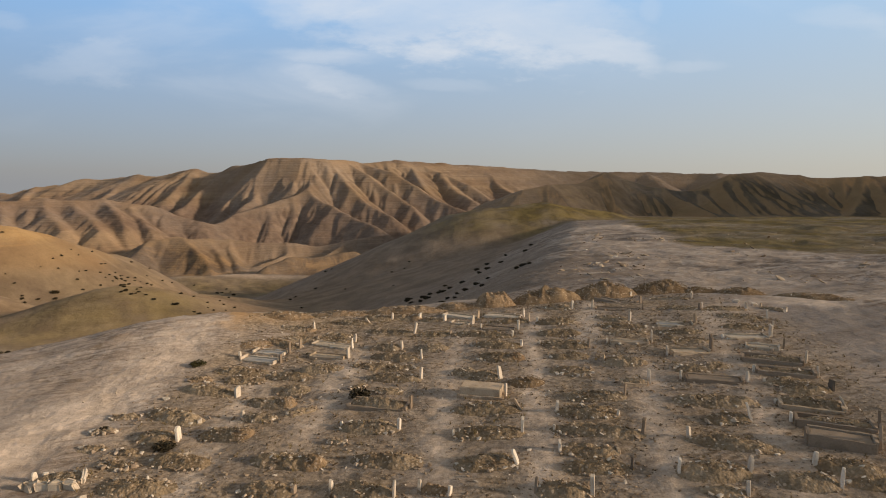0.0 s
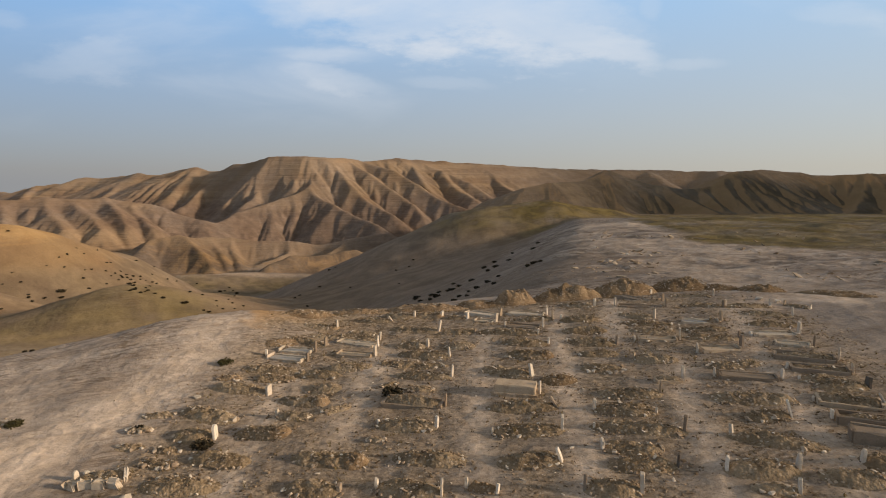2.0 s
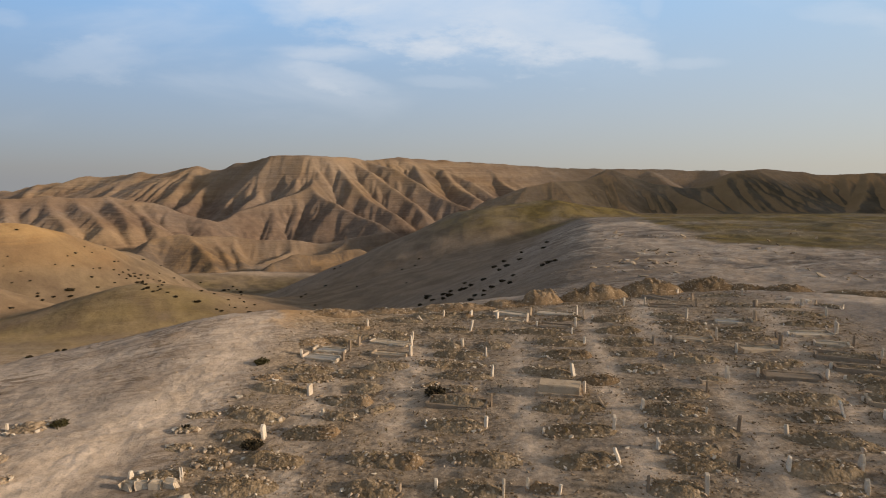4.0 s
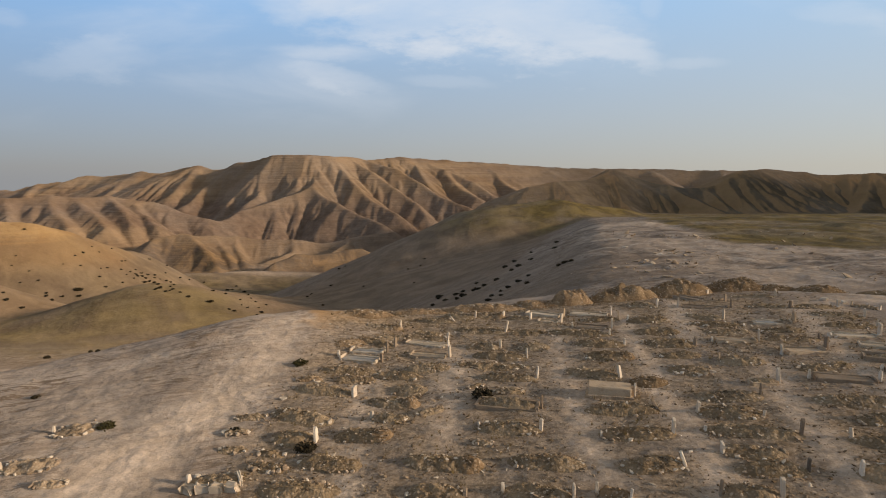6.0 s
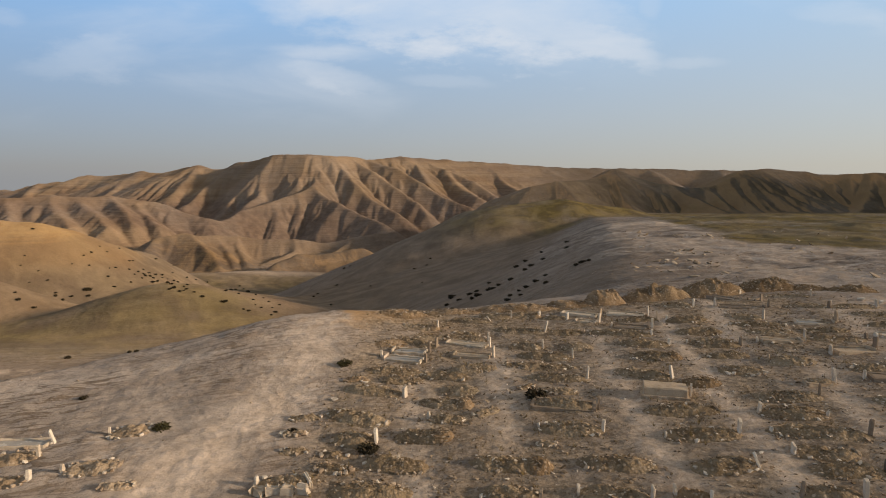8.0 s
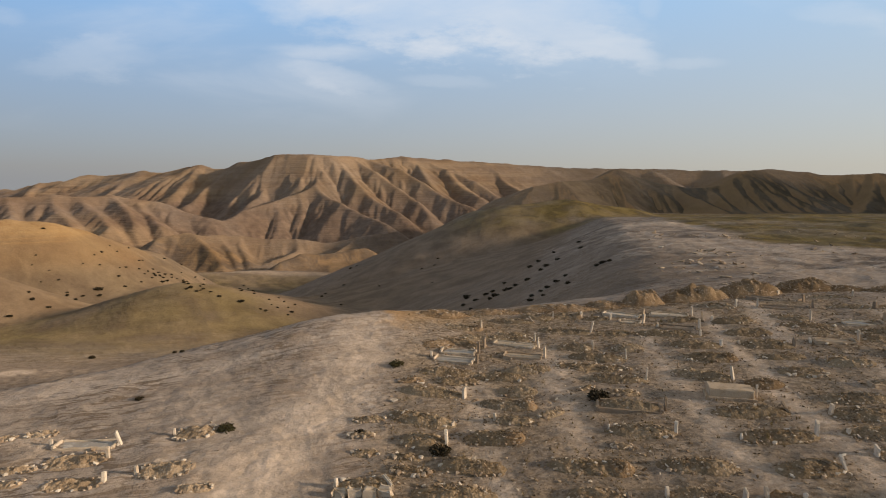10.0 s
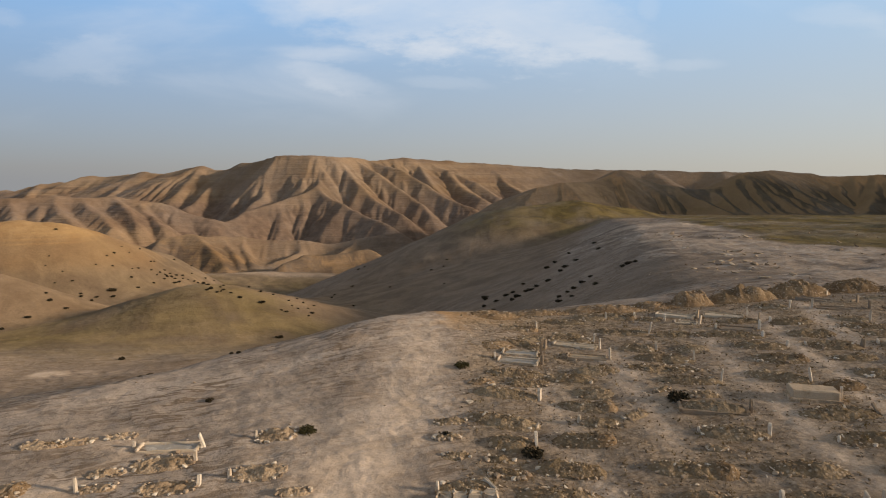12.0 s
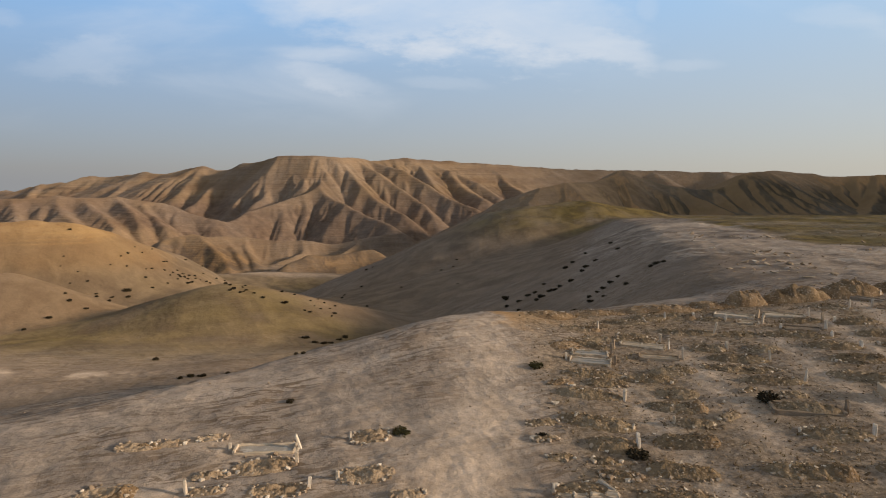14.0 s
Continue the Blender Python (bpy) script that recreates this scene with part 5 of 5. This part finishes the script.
for x, y, size in ((17.8, 62.6, 0.7), (17.2, 62.2, 0.5), (19.2, 63.6, 0.6), (14.6, 57.4, 0.6), (16.4, 70.5, 0.9), (22.0, 72.0, 0.8)):
    lone_stone(x, y, size, 0.4, "flat pale limestone slab on the bare plateau")
for x, y, size in ((-10.6, 22.4, 0.32), (-9.6, 24.0, 0.26), (-6.6, 20.5, 0.3), (8.9, 18.1, 0.45), (-9.7, 15.4, 0.4), (16.4, 31.8, 0.4), (15.8, 32.4, 0.45)):
    lone_stone(x, y, size, 0.8, "pale loose stone among the graves")


# ---- loose stones and dry weeds ----
def strew(count, seed, small, large, box, mask):
    r = np.random.RandomState(seed)
    x, y = r.uniform(box[0], box[1], count), r.uniform(box[2], box[3], count)
    keep = r.uniform(0, 1, count) < mask(x, y)
    x, y = x[keep], y[keep]
    size = small * (large / small) ** (r.uniform(0, 1, len(x)) ** 2.6)
    return list(zip(x, y, lie(x, y) + 0.1 * size, size, r.uniform(0, 6.28, len(x))))


def lie(x, y):
    """Height on which a loose piece comes to rest, on the ground or on heaped earth."""
    z, lift = near_ground(x, y), np.zeros(np.shape(x))
    for cx, cy, angle, length, width, height in HEAPED:
        c, s = math.cos(angle), math.sin(angle)
        u, v = (x - cx) * c + (y - cy) * s, (y - cy) * c - (x - cx) * s
        lift = np.maximum(lift, height * np.clip(1 - (np.abs(2 * u / length) ** 2.6 + (2 * v / width) ** 2) ** 1.3, 0, 1))
    return z + lift


def heap_chips(each, seed, small, large):
    """Stones lying on every heap."""
    r = np.random.RandomState(seed)
    xs, ys = [], []
    for cx, cy, angle, length, width, height in HEAPED:
        n = int(each * length * width)
        u, v = r.uniform(-0.52, 0.52, n) * length, r.uniform(-0.55, 0.55, n) * width
        c, s = math.cos(angle), math.sin(angle)
        xs.append(cx + c * u - s * v)
        ys.append(cy + s * u + c * v)
    x, y = np.concatenate(xs), np.concatenate(ys)
    size = small * (large / small) ** (r.uniform(0, 1, len(x)) ** 2.2)
    return list(zip(x, y, lie(x, y) + 0.15 * size, size, r.uniform(0, 6.28, len(x))))


def burial_mask(x, y):
    z = soil_zones(x, y, None)
    return np.clip(z[:, 2] * (1 - 0.75 * z[:, 3]), 0.0, 1) * np.clip(0.55 + 1.3 * fbm(x / 1.6, y / 1.6, 3, 91), 0.06, 1)


def open_mask(x, y):
    return np.clip(0.10 + 0.5 * fbm(x / 4, y / 4, 3, 95), 0.0, 0.5)


scatter("rubble", "scattered limestone rubble between the graves", [raw(m) for m in ROCKS], strew(64000, 3, 0.03, 0.17, (-13, 17, 11, 38), burial_mask), CHIP, "rubble", True)
scatter("pale_rubble", "scattered chips of pale limestone", [raw(m) for m in PALE_ROCKS], strew(9000, 4, 0.03, 0.14, (-26, 17, 11, 37), burial_mask), WHITE, "rubble", True)
scatter("field_stones", "small stones strewn over the open ground", [raw(m) for m in ROCKS], strew(7000, 5, 0.03, 0.13, (-34, 34, 11, 60), open_mask), ROCK, "stones")


def plateau_mask(x, y):
    flank = ramp(0.96 * (x - 9) - 0.28 * (y - 60), 1, 7)
    return flank * np.clip(0.12 + 1.3 * fbm(x / 5, y / 9, 3, 97), 0.0, 1) * (1 - 0.95 * soil_zones(x, y, None)[:, 0])


scatter("crust_plates", "broken flat plates of pale crust on the bare plateau", [raw(m) for m in PALE_ROCKS], [(x, y, z, 1.6 * size, turn) for x, y, z, size, turn in strew(3800, 9, 0.16, 0.62, (9, 50, 40, 105), plateau_mask)], SAND, "stones", True)
scatter("grave_rubble", "broken stones and clods lying on the grave mounds", [raw(m) for m in ROCKS], heap_chips(95, 7, 0.025, 0.13), CHIP, "rubble", True)
scatter("pale_grave_rubble", "pale limestone chips lying on the grave mounds", [raw(m) for m in PALE_ROCKS], heap_chips(13, 8, 0.03, 0.16), WHITE, "rubble", True)


def tuft_shapes():
    shapes = []
    for k in range(5):
        r = random.Random(400 + k)
        v, f = [], []
        for _ in range(11):
            a, lean, tall = r.uniform(0, 6.28), r.uniform(0.2, 0.9), r.uniform(0.5, 1.0)
            bx, by = r.uniform(-0.25, 0.25), r.uniform(-0.25, 0.25)
            tx, ty = bx + lean * math.cos(a), by + lean * math.sin(a)
            k0 = len(v)
            v += [(bx - 0.05 * math.sin(a), by + 0.05 * math.cos(a), -0.1), (bx + 0.05 * math.sin(a), by - 0.05 * math.cos(a), -0.1), (tx, ty, tall)]
            f.append((k0, k0 + 1, k0 + 2))
        shapes.append((np.array(v), f))
    return shapes


def weed_mask(x, y):
    z = soil_zones(x, y, None)
    return np.clip(z[:, 2] * (1 - z[:, 3]), 0, 1) * np.clip(0.3 + 1.6 * fbm(x / 2.4, y / 2.4, 3, 99), 0, 1)


scatter("dry_weeds", "withered straw-coloured weeds on the grave earth", tuft_shapes(), strew(9000, 6, 0.05, 0.16, (-13, 17, 11, 38), weed_mask), STRAW, "weeds")
